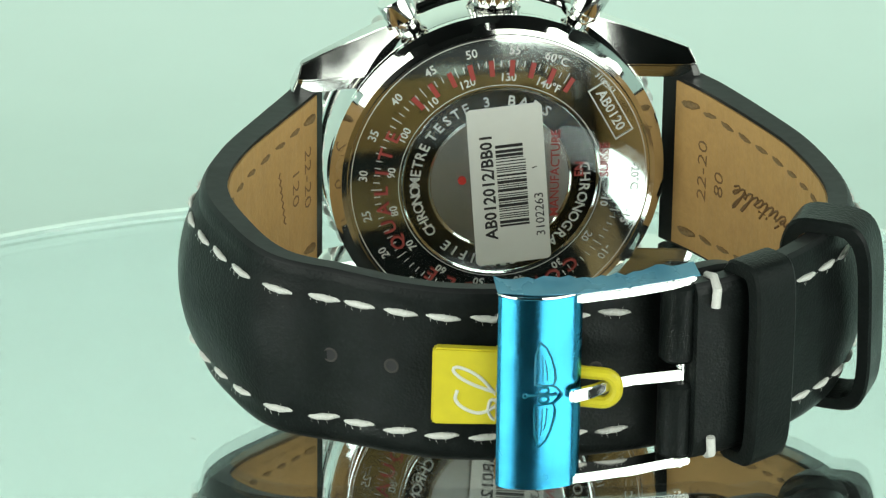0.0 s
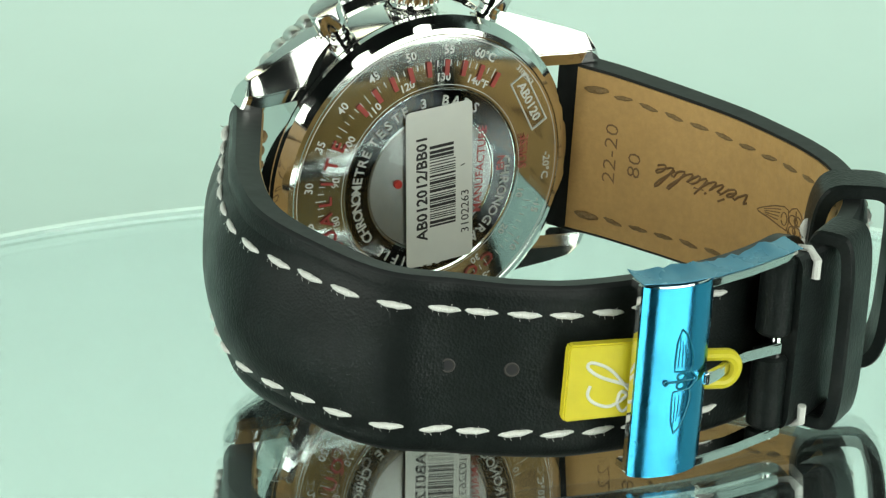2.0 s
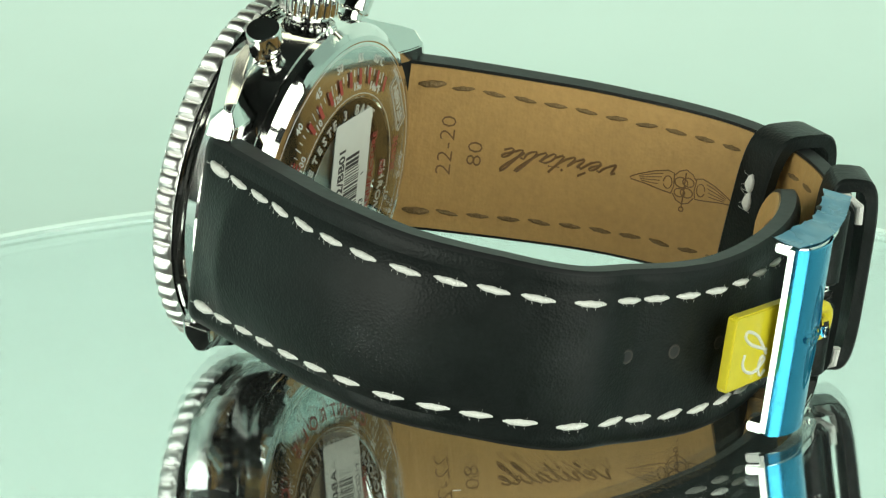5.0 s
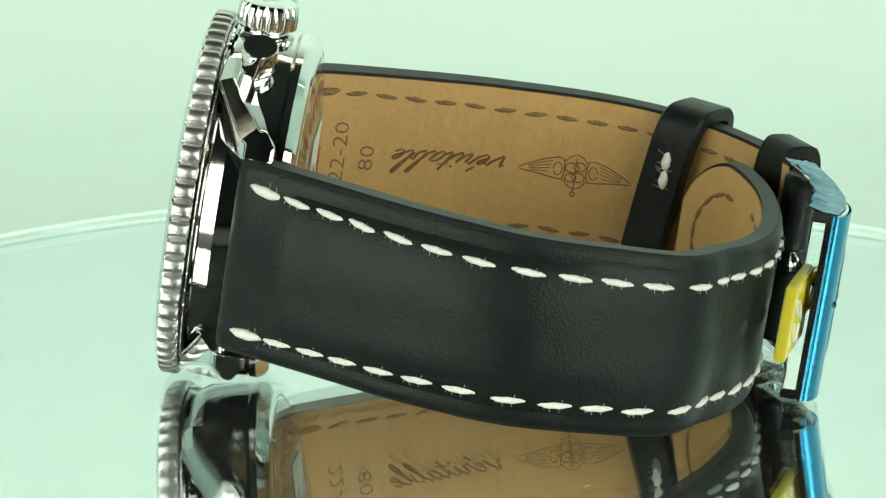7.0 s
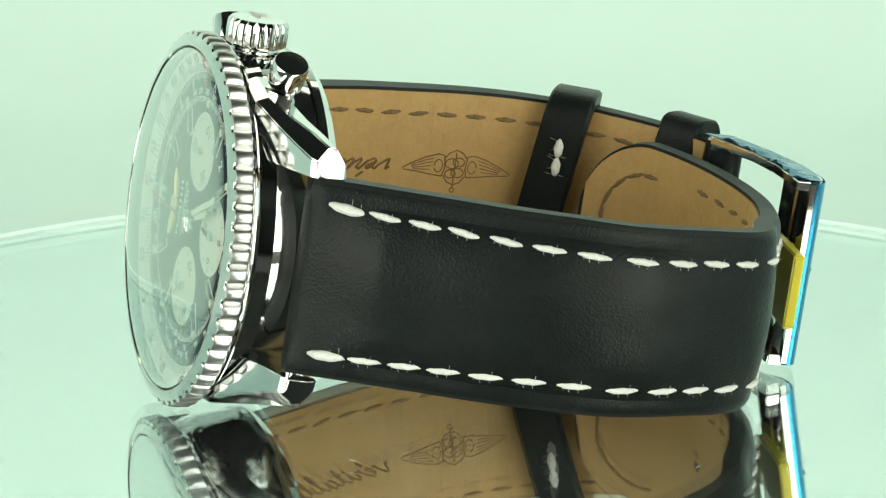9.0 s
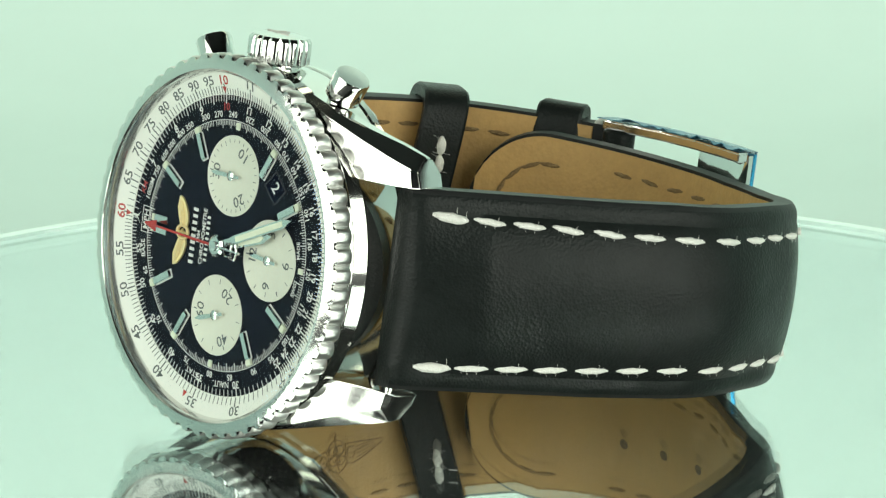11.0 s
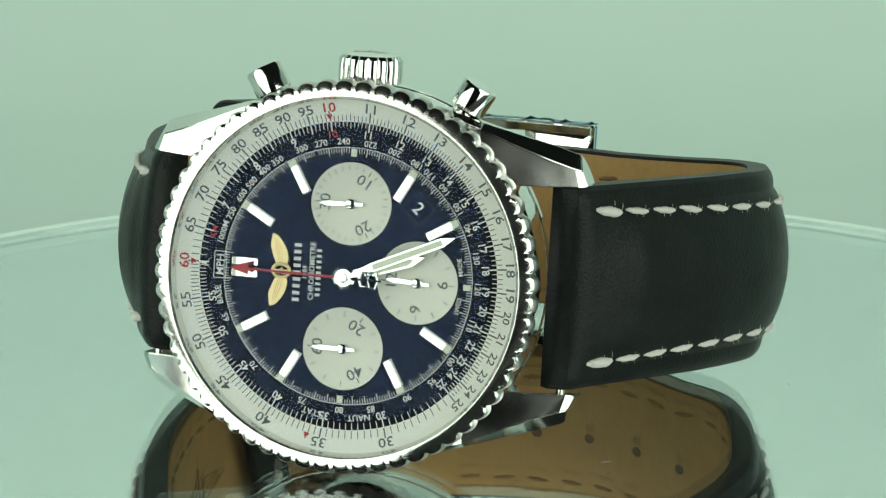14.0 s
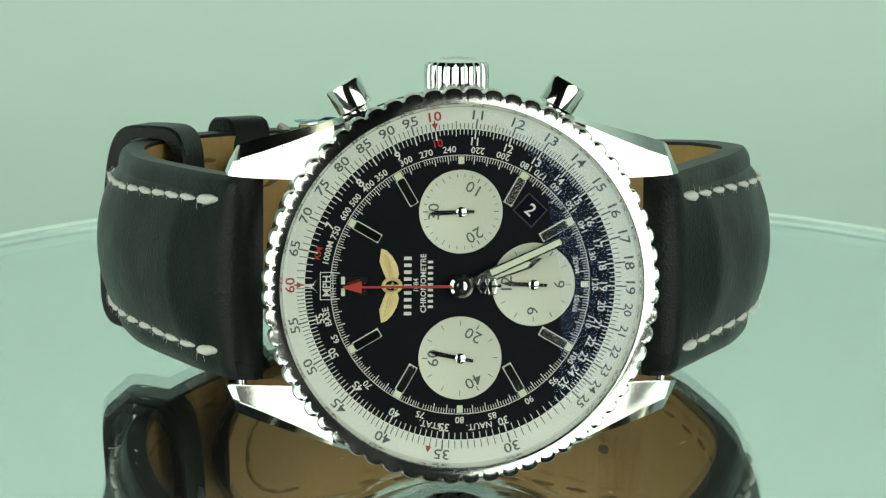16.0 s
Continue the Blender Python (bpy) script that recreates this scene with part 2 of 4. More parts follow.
# the case's frame: x to the crown, y to 12, z out of the dial
REST = Matrix(((0.006303, 0.987091, -0.160034, 0.000710), (-0.145199, 0.159244, 0.976503, 0.032516),
               (0.989382, 0.017082, 0.144329, 0.011947), (0, 0, 0, 1)))
FLOOR = -0.0097


def turned(t):
    """The turntable's turn at t seconds."""
    return Matrix.Rotation(radians(11.1413 * t - 0.143), 4, "Z")

# ---- setting: mirror turntable, sweep, tent, dark room ----


def build_setting():
    bm = lathe(bmesh.new(), [(0, -10.4), (93.4, -10.4), (93.4, -14.2), (0, -14.2)], 192)
    disc = done("turntable", bm, MIRROR, crease=5)
    pane = done("glass_pane", lathe(bmesh.new(), [(0, -10.38), (93.4, -10.38), (93.5, -9.7), (0, -9.7)], 192), PANE, disc, "clear glass sheet over the mirror", crease=5)
    pane.visible_shadow = False
    done("rim", lathe(bmesh.new(), [(93.0, -9.69), (94.3, -9.60), (94.4, -9.66), (94.3, -9.74), (93.5, -9.74)], 192, closed=True), GLASS_EDGE, disc, "pale frosted glass rim", crease=5)
    tagged(disc, "round clear mirror glass turntable plate, polished", "turntable", kind="structure")
    rnd, bm = random.Random(11), bmesh.new()
    for k in range(14):
        a, r = rnd.uniform(0, 6.28), rnd.uniform(25, 88)
        box(bm, (-rnd.uniform(0.2, 0.6), -0.05, 0), (rnd.uniform(0.2, 0.6), 0.05, 0.03), Matrix.Translation((r * math.cos(a), r * math.sin(a), -9.69)) @ Matrix.Rotation(rnd.uniform(0, 3), 4, "Z"))
    tagged(done("dust", bm, WHITE_INK, disc, "a few pale dust flecks", smooth=False), kind="stuff")
    # a white sweep: table, curve, back
    bm = bmesh.new()
    line = [(-130, -60)] + [(330 + 170 * math.sin(a), 110 - 170 * math.cos(a)) for a in np.linspace(0, math.pi / 2, 14)] + [(500, 640)]
    rows = [[bm.verts.new((x, y, z)) for x in np.linspace(-780, 780, 9)] for y, z in line]
    for a, b in zip(rows, rows[1:]):
        for k in range(8):
            bm.faces.new((a[k], a[k + 1], b[k + 1], b[k]))
    tagged(done("backdrop", bm, FABRIC), "seamless white sweep of matt fabric behind the plate", "backdrop", kind="structure")
    for s in (-1, 1):
        bm = box(bmesh.new(), (s * 625 - 3, -100, -59), (s * 625 + 3, 497, 560))
        tagged(done("wall_tent", bm, FABRIC, smooth=False), "white fabric side wall of the photo tent", "tent wall", kind="structure")
    bm = bmesh.new()
    box(bm, (-900, -1100, -66), (900, -1090, 1000))
    box(bm, (-900, 690, -66), (900, 700, 1000))
    box(bm, (-910, -1090, -66), (-900, 690, 1000))
    box(bm, (900, -1090, -66), (910, 690, 1000))
    tagged(done("wall_room", bm, DARK, smooth=False), "dark walls of the unlit studio around", "wall", kind="structure")
    bm = box(bmesh.new(), (-900, -1100, 1000), (900, 700, 1010))
    tagged(done("ceiling", bm, DARK, smooth=False), "dark ceiling of the unlit studio", "ceiling", kind="structure")
    bm = box(bmesh.new(), (-900, -1100, -76), (900, 700, -64))
    tagged(done("floor", bm, DARK, smooth=False), "dark table top under the white sweep", "floor", kind="structure")
    # the plate stands on a plain plinth
    bm = lathe(bmesh.new(), [(0, -14.7), (60, -14.7), (62, -17), (62, -59.6), (0, -59.6)], 64)
    tagged(done("plinth", bm, FABRIC), "short white round plinth under the glass plate", "plinth", kind="structure")
    return disc


# ---- the watch ----
watch = new("wristwatch")
tagged(watch, "steel chronograph wristwatch with black leather strap lying on its side", "wristwatch")


def build_case():
    prof = [(12.0, -8.9), (19.3, -8.9), (20.1, -8.3), (20.3, -6.5), (20.3, -3.2), (19.9, -1.6), (19.4, -0.9), (17.0, -0.9)]
    case = part("case_body", lathe(bmesh.new(), prof, 128, closed=True), STEEL, watch, "mirror-polished steel case", crease=12)
    # thin groove ring between case and bezel
    part("bezel_seat", lathe(bmesh.new(), [(18.0, -1.2), (20.45, -1.2), (20.6, -0.95), (20.45, -0.7), (18.0, -0.7)], 128, closed=True), STEEL, case)
    for sx in (1, -1):
        for sy in (1, -1):
            bm = bmesh.new()
            rows = []
            # y, x inner, x outer top, x outer low, z top, z shoulder, z bottom
            for y, xi, xo, xl, zt, zs, zb, cut in ((9.0, 11.1, 18.3, 18.8, -1.0, -2.1, -7.4, 0.0), (13.5, 11.1, 16.9, 17.5, -1.0, -2.5, -7.6, 0.0),
                                                   (17.5, 11.1, 15.2, 16.3, -2.6, -4.1, -8.0, 0.0), (21.0, 11.1, 13.9, 15.4, -4.0, -5.7, -8.6, 0.3),
                                                   (23.7, 11.2, 13.1, 14.7, -5.0, -6.6, -8.9, 0.9), (24.5, 11.3, 12.9, 14.5, -5.6, -6.9, -8.8, 1.2),
                                                   (24.6, 11.4, 12.8, 14.3, -6.6, -7.2, -8.5, 1.2)):
                rows.append([bm.verts.new((sx * x, sy * (y - c * cut), z)) for x, z, c in ((xi, zt, 0), (xo, zt, 0.6), (xl, zs, 1), (xl - 0.15, zs * 0.55 + zb * 0.45, 1), (xi + 1.5, zb, 0.5), (xi, zb, 0))])
            for a, b in zip(rows, rows[1:]):
                for k in range(6):
                    bm.faces.new((a[k], a[(k + 1) % 6], b[(k + 1) % 6], b[k]))
            bm.faces.new(rows[0])
            bm.faces.new(rows[-1])
            bmesh.ops.recalc_face_normals(bm, faces=bm.faces)
            sharp = [e for e in bm.edges if e.is_manifold and e.calc_face_angle(0) > 0.45]
            bmesh.ops.bevel(bm, geom=sharp, offset=0.12, segments=2, affect="EDGES")
            part("lug", bm, STEEL, case, crease=10)
    for sy in (1, -1):
        part("spring_bar", tube(bmesh.new(), [(-11.15, sy * 22.8, -6.2), (11.15, sy * 22.8, -6.2)], 0.5, 12), STEEL, case)
    # bezel with a beaded rim
    beads = 60

    def bead(a, k, r):
        """Rounded rods stand on a plain drum under a smooth front ring."""
        if not 2 <= k <= 8:
            return r
        u = abs((a * beads / (2 * math.pi)) % 1.0 * 2 - 1) / 0.88
        return 20.62 + (r - 20.62) * (math.sqrt(max(0.0, 1 - u * u)) if u < 1 else 0.0)

    prof = [(19.0, -0.55), (20.62, -0.55), (20.63, -0.5), (21.1, -0.38), (21.28, -0.1), (21.3, 0.5), (21.28, 1.4), (21.12, 1.68), (20.8, 1.82), (20.66, 1.88), (19.75, 2.2), (19.5, 2.2), (19.25, 1.7), (19.0, 0.4)]
    bm = lathe(bmesh.new(), prof, beads * 12, closed=True, shape=bead)
    for f in bm.faces:
        mid = f.calc_center_median()
        f.material_index = 0 if mid.xy.length > 20.67 and mid.z < 1.6 else 1
    bezel = part("bezel", bm, SATIN, watch, "steel bezel with a beaded rim")
    bezel.data.materials.append(RING_STEEL)
    # box crystal
    dome = [(19.25, 1.4), (19.2, 2.1)] + [(19.0 * math.cos(a), 2.2 + 0.5 * math.sin(a)) for a in np.linspace(0.1, math.pi / 2, 12)]
    dome[-1] = (0, dome[-1][1])
    glass = part("crystal", lathe(bmesh.new(), dome, 288, caps=False), SAPPHIRE, watch, "clear domed crystal with a blue coating")
    glass.visible_shadow = False
    # crown
    bm = bmesh.new()
    m = Matrix.Translation((0, 0, -4.4)) @ Matrix.Rotation(radians(90), 4, "Y")

    def flute(a, k, r):
        return r - (0.24 * (1 - abs(math.sin(a * 9))) ** 1.5 if k in (2, 3, 4) else 0.0)

    lathe(bm, [(0, 20.4), (2.7, 20.4), (3.45, 20.75), (3.5, 22.2), (3.45, 23.2), (3.1, 23.6), (2.2, 23.85), (0, 23.95)], 180, m=m, shape=flute)
    crown = part("crown", bm, STEEL, watch, "fluted steel crown")
    part("crown_stem", lathe(bmesh.new(), [(0, 18.5), (2.3, 18.5), (2.3, 19.6), (2.6, 19.7), (2.6, 20.5), (0, 20.5)], 48, m=m), STEEL, crown)
    bm = bmesh.new()
    for s in (-1, 1):
        tube(bm, [(23.9, s * y, -4.4 + z) for y, z in ((0.3, -0.9), (0.3, 0.9))], 0.16, 6)
        tube(bm, [(23.88, s * y, -4.4 + z) for y, z in ((0.3, 0.5), (1.0, 0.8), (1.8, 0.5), (1.1, 0.2), (0.3, 0.1))], 0.12, 6)
    part("emblem", bm, ENGRAVED, crown)
    # pushers
    for s in (1, -1):
        d = Vector((math.cos(radians(30)), s * math.sin(radians(30)), 0))
        m = Matrix.Translation((0, 0, -4.9)) @ d.to_track_quat("Z", "Y").to_matrix().to_4x4()
        cap = [(0, 21.4), (1.6, 21.4), (2.0, 21.65), (2.05, 24.2), (1.9, 24.5), (0, 24.6)]
        p = part("pusher", lathe(bmesh.new(), cap, 48, m=m), STEEL, watch, "polished steel chronograph pusher")
        part("pusher_stem", lathe(bmesh.new(), [(0, 17.0), (1.9, 17.0), (1.9, 19.9), (1.5, 20.2), (1.5, 20.7), (1.35, 20.8), (1.35, 21.5), (0, 21.5)], 40, m=m), STEEL, p)


def build_back():
    sides = 14

    def facet(a, k, r):
        if k == 3:
            step = 2 * math.pi / sides
            u = (a + 0.12) % step - step / 2
            return r * math.cos(step / 2) / math.cos(u) + (0.25 if k == 2 else 0.15)
        return r

    def slope(r):
        """Height of the shallow cone on which the scales stand."""
        return -10.9 - (18.0 - max(r, 12.0)) * 0.13

    prof = [(12.0, -8.6), (20.2, -8.7), (20.2, -9.5), (19.6, -10.35), (18.9, -10.75), (18.3, -10.9), (18.15, -10.86), (18.0, -10.9), (12.1, slope(12.1)), (11.9, -11.69), (11.7, -11.58),
            (8.6, -11.58), (8.4, -11.43), (0, -11.43)]
    bm = lathe(bmesh.new(), prof, 168, shape=facet)
    back = part("case_back", bm, STEEL, watch, "polished faceted steel case back, engraved", crease=11)
    part("medallion", lathe(bmesh.new(), [(0, -11.43), (8.3, -11.43), (8.3, -11.51), (0, -11.53)], 96), BRUSHED, back, "satin grey centre disc")

    def on_back(clock, r, rise=0.02, turn=0.0):
        """Seen from behind; clock angle from the crown side, clockwise; y points outwards."""
        a = radians(clock)
        out = Vector((math.cos(a), math.sin(a), 0))
        right = Vector((-math.sin(a), math.cos(a), 0))
        m = Matrix((right, out, (0, 0, -1))).transposed().to_4x4()
        m.translation = out * r + Vector((0, 0, slope(r) - rise))
        return m @ Matrix.Rotation(-0.13 if r > 12 else 0.0, 4, "X") @ Matrix.Rotation(radians(turn), 4, "Z")

    # temperature scales
    bm = bmesh.new()
    for k in range(81):
        long = k % 5 == 0
        flat_bar(bm, on_back(32 - k * 3.55, 14.8), 0.10, 1.3 if long else 0.75, 0.02)
    for k, word in enumerate(("60°C", "55", "50", "45", "40", "35", "30", "25", "20", "15", "10", "5", "0", "-5", "-10", "-15", "-20°C")):
        letters(bm, word, 1.45, on_back(24 - k * 18.3, 16.35), 0.02, 0.02)
    for k, word in enumerate(("140°F", "130", "120", "110", "100", "90", "80", "70", "60", "50", "40", "30", "20", "10")):
        letters(bm, word, 1.35, on_back(25 - k * 21.6, 13.1), 0.02, 0.02)
    for k in range(2):
        lathe(bm, [(r, slope(r) - 0.04 * (r == 17.80 - k * 5.6)) for r in (17.75 - k * 5.6, 17.80 - k * 5.6, 17.85 - k * 5.6)], 120, closed=True)
    part("engraved_scale", bm, ENGRAVED, back, "etched temperature scale")
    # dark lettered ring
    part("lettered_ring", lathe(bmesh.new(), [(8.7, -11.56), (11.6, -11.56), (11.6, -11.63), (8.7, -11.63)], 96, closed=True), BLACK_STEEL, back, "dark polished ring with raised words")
    bm = bmesh.new()
    for text, first, step in (("TESTE", -54, 7.4), ("3 BARS", -10, 8.4), ("CHRONOMETRE", -126, 6.3), ("CERTIFIE", -190, 7.0), ("CHRONOGRAPHE", 82, 7.4)):
        for k, ch in enumerate(text):
            if ch != " ":
                letters(bm, ch, 1.75, on_back(first + k * step, 10.2, 0.0), 0.06, 0.015)
    part("raised_words", bm, ENGRAVED, back)
    # reference plate outline with its code
    bm = bmesh.new()
    m = on_back(58, 15.6, 0.02, -3)
    for a, b in (((-3.6, -1.25), (3.6, -1.1)), ((-3.6, 1.1), (3.6, 1.25)), ((-3.6, -1.1), (-3.45, 1.1)), ((3.45, -1.1), (3.6, 1.1))):
        box(bm, (*a, 0), (*b, 0.05), m)
    letters(bm, "AB0120", 1.75, m, 0.03, 0.02)
    letters(bm, "3102263", 0.95, on_back(47, 17.1), 0.02)
    part("reference_mark", bm, ENGRAVED, back)
    # clear film printed with red bars and words round the rim
    bm = bmesh.new()
    for k in range(9):
        m = on_back(-44 + k * 9.8, 14.3, 0.19)
        box(bm, (-0.3, -0.95, -0.01), (0.3, 0.95, 0.01), m)
    for text, first, step in (("QUALITE", -121, 9.4), ("CONTROLE", 142, 10.4)):
        for k, ch in enumerate(text):
            letters(bm, ch, 2.3, on_back(first + k * step, 14.2, 0.19), 0.01, 0.03, 1.1)
    col = Matrix(((1, 0, 0), (0, -1, 0), (0, 0, -1))).to_4x4()
    letters(bm, "MANUFACTURE", 1.55, Matrix.Translation((0.8, 6.6, -11.91)) @ col, 0.01, 0.01)
    letters(bm, "EN", 1.55, Matrix.Translation((1.2, 9.5, -11.91)) @ col, 0.01, 0.01)
    letters(bm, "SUISSE", 1.55, Matrix.Translation((2.2, 12.6, -11.87)) @ col, 0.01, 0.01)
    tagged(part("red_print", bm, RED_CLEAR, back), "red lettering printed on clear film", kind="stuff")
    film = part("clear_film", lathe(bmesh.new(), [(0, -11.83), (12.0, -11.83), (17.7, -11.06), (17.7, -11.08), (12.0, -11.85), (0, -11.85)], 64), CLEAR_FILM, back, "clear protective film")
    film.visible_shadow = False
    bm = lathe(bmesh.new(), [(0, -10.8), (0.55, -10.8), (0.5, -11.90), (0, -11.90)], 20, m=Matrix.Translation((0.3, -4.6, 0)))
    part("red_dot", bm, RED_INK, back)
    # white label with bar code
    m = Matrix.Translation((-0.4, 1.0, -11.95)) @ Matrix(((1, 0, 0), (0, -1, 0), (0, 0, -1))).to_4x4() @ Matrix.Rotation(radians(4.5), 4, "Z")
    rim = []
    for cx, cy, a0 in ((9.4, 3.9, 0), (-9.4, 3.9, 90), (-9.4, -3.9, 180), (9.4, -3.9, 270)):
        rim += [(cx + 0.65 * math.cos(radians(a0 + d)), cy + 0.65 * math.sin(radians(a0 + d))) for d in range(0, 91, 18)]
    label = part("label", prism(bmesh.new(), rim, -0.04, 0.04, m), PAPER, back, "white paper label with bar code", smooth=False)
    bm = bmesh.new()
    up = m @ Matrix.Translation((0, 0, 0.06))
    letters(bm, "AB012012/BB01", 2.05, up @ Matrix.Translation((0.0, 2.35, 0)), 0.015, 0.045)
    letters(bm, "3102263", 1.55, up @ Matrix.Translation((-4.2, -3.55, 0)), 0.015, 0.0, 1.05)
    flat_bar(bm, up @ Matrix.Translation((1.9, -3.2, 0)) @ Matrix.Rotation(0.3, 4, "Z"), 0.12, 0.6, 0.015)
    rnd, x = random.Random(7), -5.3
    while x < 5.3:
        w = rnd.choice((0.13, 0.13, 0.26, 0.38))
        box(bm, (x, -2.2 + 0.25 * (x > 3), -0.015), (x + w, 1.35, 0.015), up)
        x += w + rnd.choice((0.14, 0.14, 0.26))
    part("label_print", bm, BLACK_INK, label)


SLIDE = [10 + 0.1 * k for k in range(50)] + [15 + 0.2 * k for k in range(50)] + [25 + 0.5 * k for k in range(70)] + [60 + k for k in range(40)]


def slide_angle(v):
    """Clock angle of a value on the logarithmic scale; 10 stands at 80.4 degrees, 60 at the top."""
    return (80.4 + 360 * math.log10(v / 10)) % 360


def build_dial():
    dial = part("dial", lathe(bmesh.new(), [(0, -0.6), (16.7, -0.6), (16.7, 0.0), (0, 0.0)], 128), DIAL_BLACK, watch, "black lacquered dial")
    ring = part("scale_ring", lathe(bmesh.new(), [(16.65, -0.5), (19.1, -0.5), (19.1, 0.75), (16.65, 0.10)], 160, closed=True), RING_WHITE, watch, "silver-white slide rule ring")
    tilt = math.atan2(0.65, 2.45)

    def on_ring(clock, r, dz=0.03):
        return on_dial(clock, r, 0.10 + (r - 16.65) * 0.265 + dz) @ Matrix.Rotation(tilt, 4, "X")

    bm, red = bmesh.new(), bmesh.new()
    inner = bmesh.new()
    for v in SLIDE:
        a = slide_angle(v)
        whole = abs(v / 5 - round(v / 5)) < 1e-6 or (v < 26 and abs(v - round(v)) < 1e-6)
        half = abs(v * 2 - round(v * 2)) < 1e-6
        l = 1.15 if whole else (0.85 if half else 0.62)
        flat_bar(bm, on_ring(a, 16.72 + l / 2), 0.15 if whole else 0.085, l, 0.015)
        flat_bar(inner, on_dial(a, 16.62 - l * 0.42, 0.02), 0.15 if whole else 0.085, l * 0.84, 0.015)
    for v in list(range(11, 26)) + [30, 35, 40, 45, 50, 55, 65, 70, 75, 80, 85, 90, 95]:
        a = slide_angle(v)
        letters(bm, str(v), 1.5 if v > 25 or v < 20 else 1.2, on_ring(a, 18.2), 0.012, 0.008, 1.22)
        if v in (65, 75, 85, 95):
            continue
        letters(inner, str(v // 10) if v in (70, 80, 90) else str(v), 1.2 if v not in (70, 80, 90) else 1.35, on_dial(a, 15.35, 0.02), 0.012, 0.015)
    for v in (10, 60):
        letters(red, str(v), 1.5, on_ring(slide_angle(v), 18.2), 0.012, 0.015, 1.15)
    letters(red, "10", 1.2, on_dial(slide_angle(10), 15.3, 0.02), 0.012, 0.015)
    letters(red, "KM", 1.0, on_dial(13, 15.6, 0.02), 0.012, 0.01)
    for v, s in ((10, 1), (60, 1), (36.1, -1)):
        m = on_ring(slide_angle(v), 17.2 if s > 0 else 17.9)
        prism(red, [(-0.34, 0.33 * s), (0, -0.38 * s), (0.34, 0.33 * s)][::s], -0.015, 0.015, m)
    part("scale_print", bm, GREY_INK, ring)
    tagged(part("red_print", red, RED_INK, dial), "small red scale figures and pointers", kind="stuff")
    # inner rail with speed scale
    lathe(inner, [(13.85, 0.0), (13.87, 0.03), (13.91, 0.03), (13.93, 0.0)], 160, closed=True)
    for k in range(300):
        if k % 60 == 0:
            continue
        big = k % 5 == 0
        flat_bar(inner, on_dial(k * 1.2, 13.82 - (0.42 if big else 0.25), 0.02), 0.10 if big else 0.07, 0.84 if big else 0.5, 0.012)
    for a, word in ((85, "240"), (75, "270"), (66, "300"), (54, "350"), (47, "400"), (39, "500"), (32, "600"), (23, "750"), (97, "220"), (108, "200"), (119, "180"), (126, "170"), (135, "160"),
                    (145, "150"), (155, "140"), (167, "130"), (180, "120"), (196, "110"), (213, "100"), (226, "95"), (239, "90"), (256, "85"), (270, "80"), (287, "75"), (313, "70"), (337, "65")):
        letters(inner, word, 0.98, on_dial(a, 14.5, 0.02, 180 if 95 < a < 160 else 0), 0.01, 0.012)
    for a, word, r in ((14, "1000M", 14.6), (347, "BASE", 14.6), (282, "STAT.", 15.3), (262, "NAUT.", 15.3)):
        letters(inner, word, 0.95, on_dial(a, r, 0.02), 0.01, 0.01)
    letters(inner, "MPH", 1.15, on_dial(0, 14.3, 0.02), 0.012, 0.015)
    for a, b in (((-1.5, 13.6), (1.5, 13.68)), ((-1.5, 14.95), (1.5, 15.03)), ((-1.5, 13.6), (-1.42, 15.0)), ((1.42, 13.6), (1.5, 15.0))):
        box(inner, (*a, 0.0), (*b, 0.03))
    prism(inner, [(-0.7, 15.3), (0, 15.9), (0.7, 15.3), (0.15, 15.9), (0.0, 16.9), (-0.15, 15.9)], 0.0, 0.03)
    for a, word in ((170.5, "MADE"), (189.5, "SWISS")):
        letters(inner, word, 0.72, on_dial(a, 12.65, 0.02, 180), 0.01, 0.01)
    # words below the emblem: two plain bars for names, two lines of text
    for k in range(9):
        box(inner, (-3.2 + k * 0.74, 5.25, 0), (-2.84 + k * 0.74, 6.05, 0.03))
    letters(inner, "1884", 0.75, Matrix.Translation((0, 4.75, 0.02)), 0.01, 0.01)
    letters(inner, "CHRONOMETRE", 0.85, Matrix.Translation((0.2, 3.95, 0.02)), 0.01, 0.015, 1.0)
    for k in range(9):
        box(inner, (-2.45 + k * 0.6, 2.95, 0), (-2.17 + k * 0.6, 3.5, 0.03))
    part("dial_print", inner, WHITE_INK, dial)
    # hour batons
    for h in (1, 2, 4, 5, 7, 8, 10, 11):
        bm = box(bmesh.new(), (-0.42, -1.75, 0.0), (0.42, 1.3, 0.42), on_dial(h * 30, 11.8, 0), 0.1)
        baton = part("hour_baton", bm, STEEL, dial)
        # wider white plate: its rim paints the lit facet edges round the baton
        part("baton_glint_rim", box(bmesh.new(), (-0.52, -1.85, 0.0), (0.52, 1.3, 0.06), on_dial(h * 30, 11.8, 0)), WHITE_INK, baton)
        part("lume_tip", box(bmesh.new(), (-0.42, 1.3, 0.0), (0.42, 2.0, 0.40), on_dial(h * 30, 11.8, 0), 0.06), LUME, baton)
    for s in (-1, 1):
        bm = box(bmesh.new(), (-0.40, -1.5, 0.0), (0.40, 1.4, 0.42), on_dial(0, 11.5, 0) @ Matrix.Translation((s * 0.62, 0, 0)), 0.1)
        baton = part("hour_baton", bm, STEEL, dial)
        part("lume_tip", box(bmesh.new(), (-0.40, 0.9, 0.40), (0.40, 1.3, 0.46), on_dial(0, 11.5, 0) @ Matrix.Translation((s * 0.62, 0, 0))), LUME, baton)
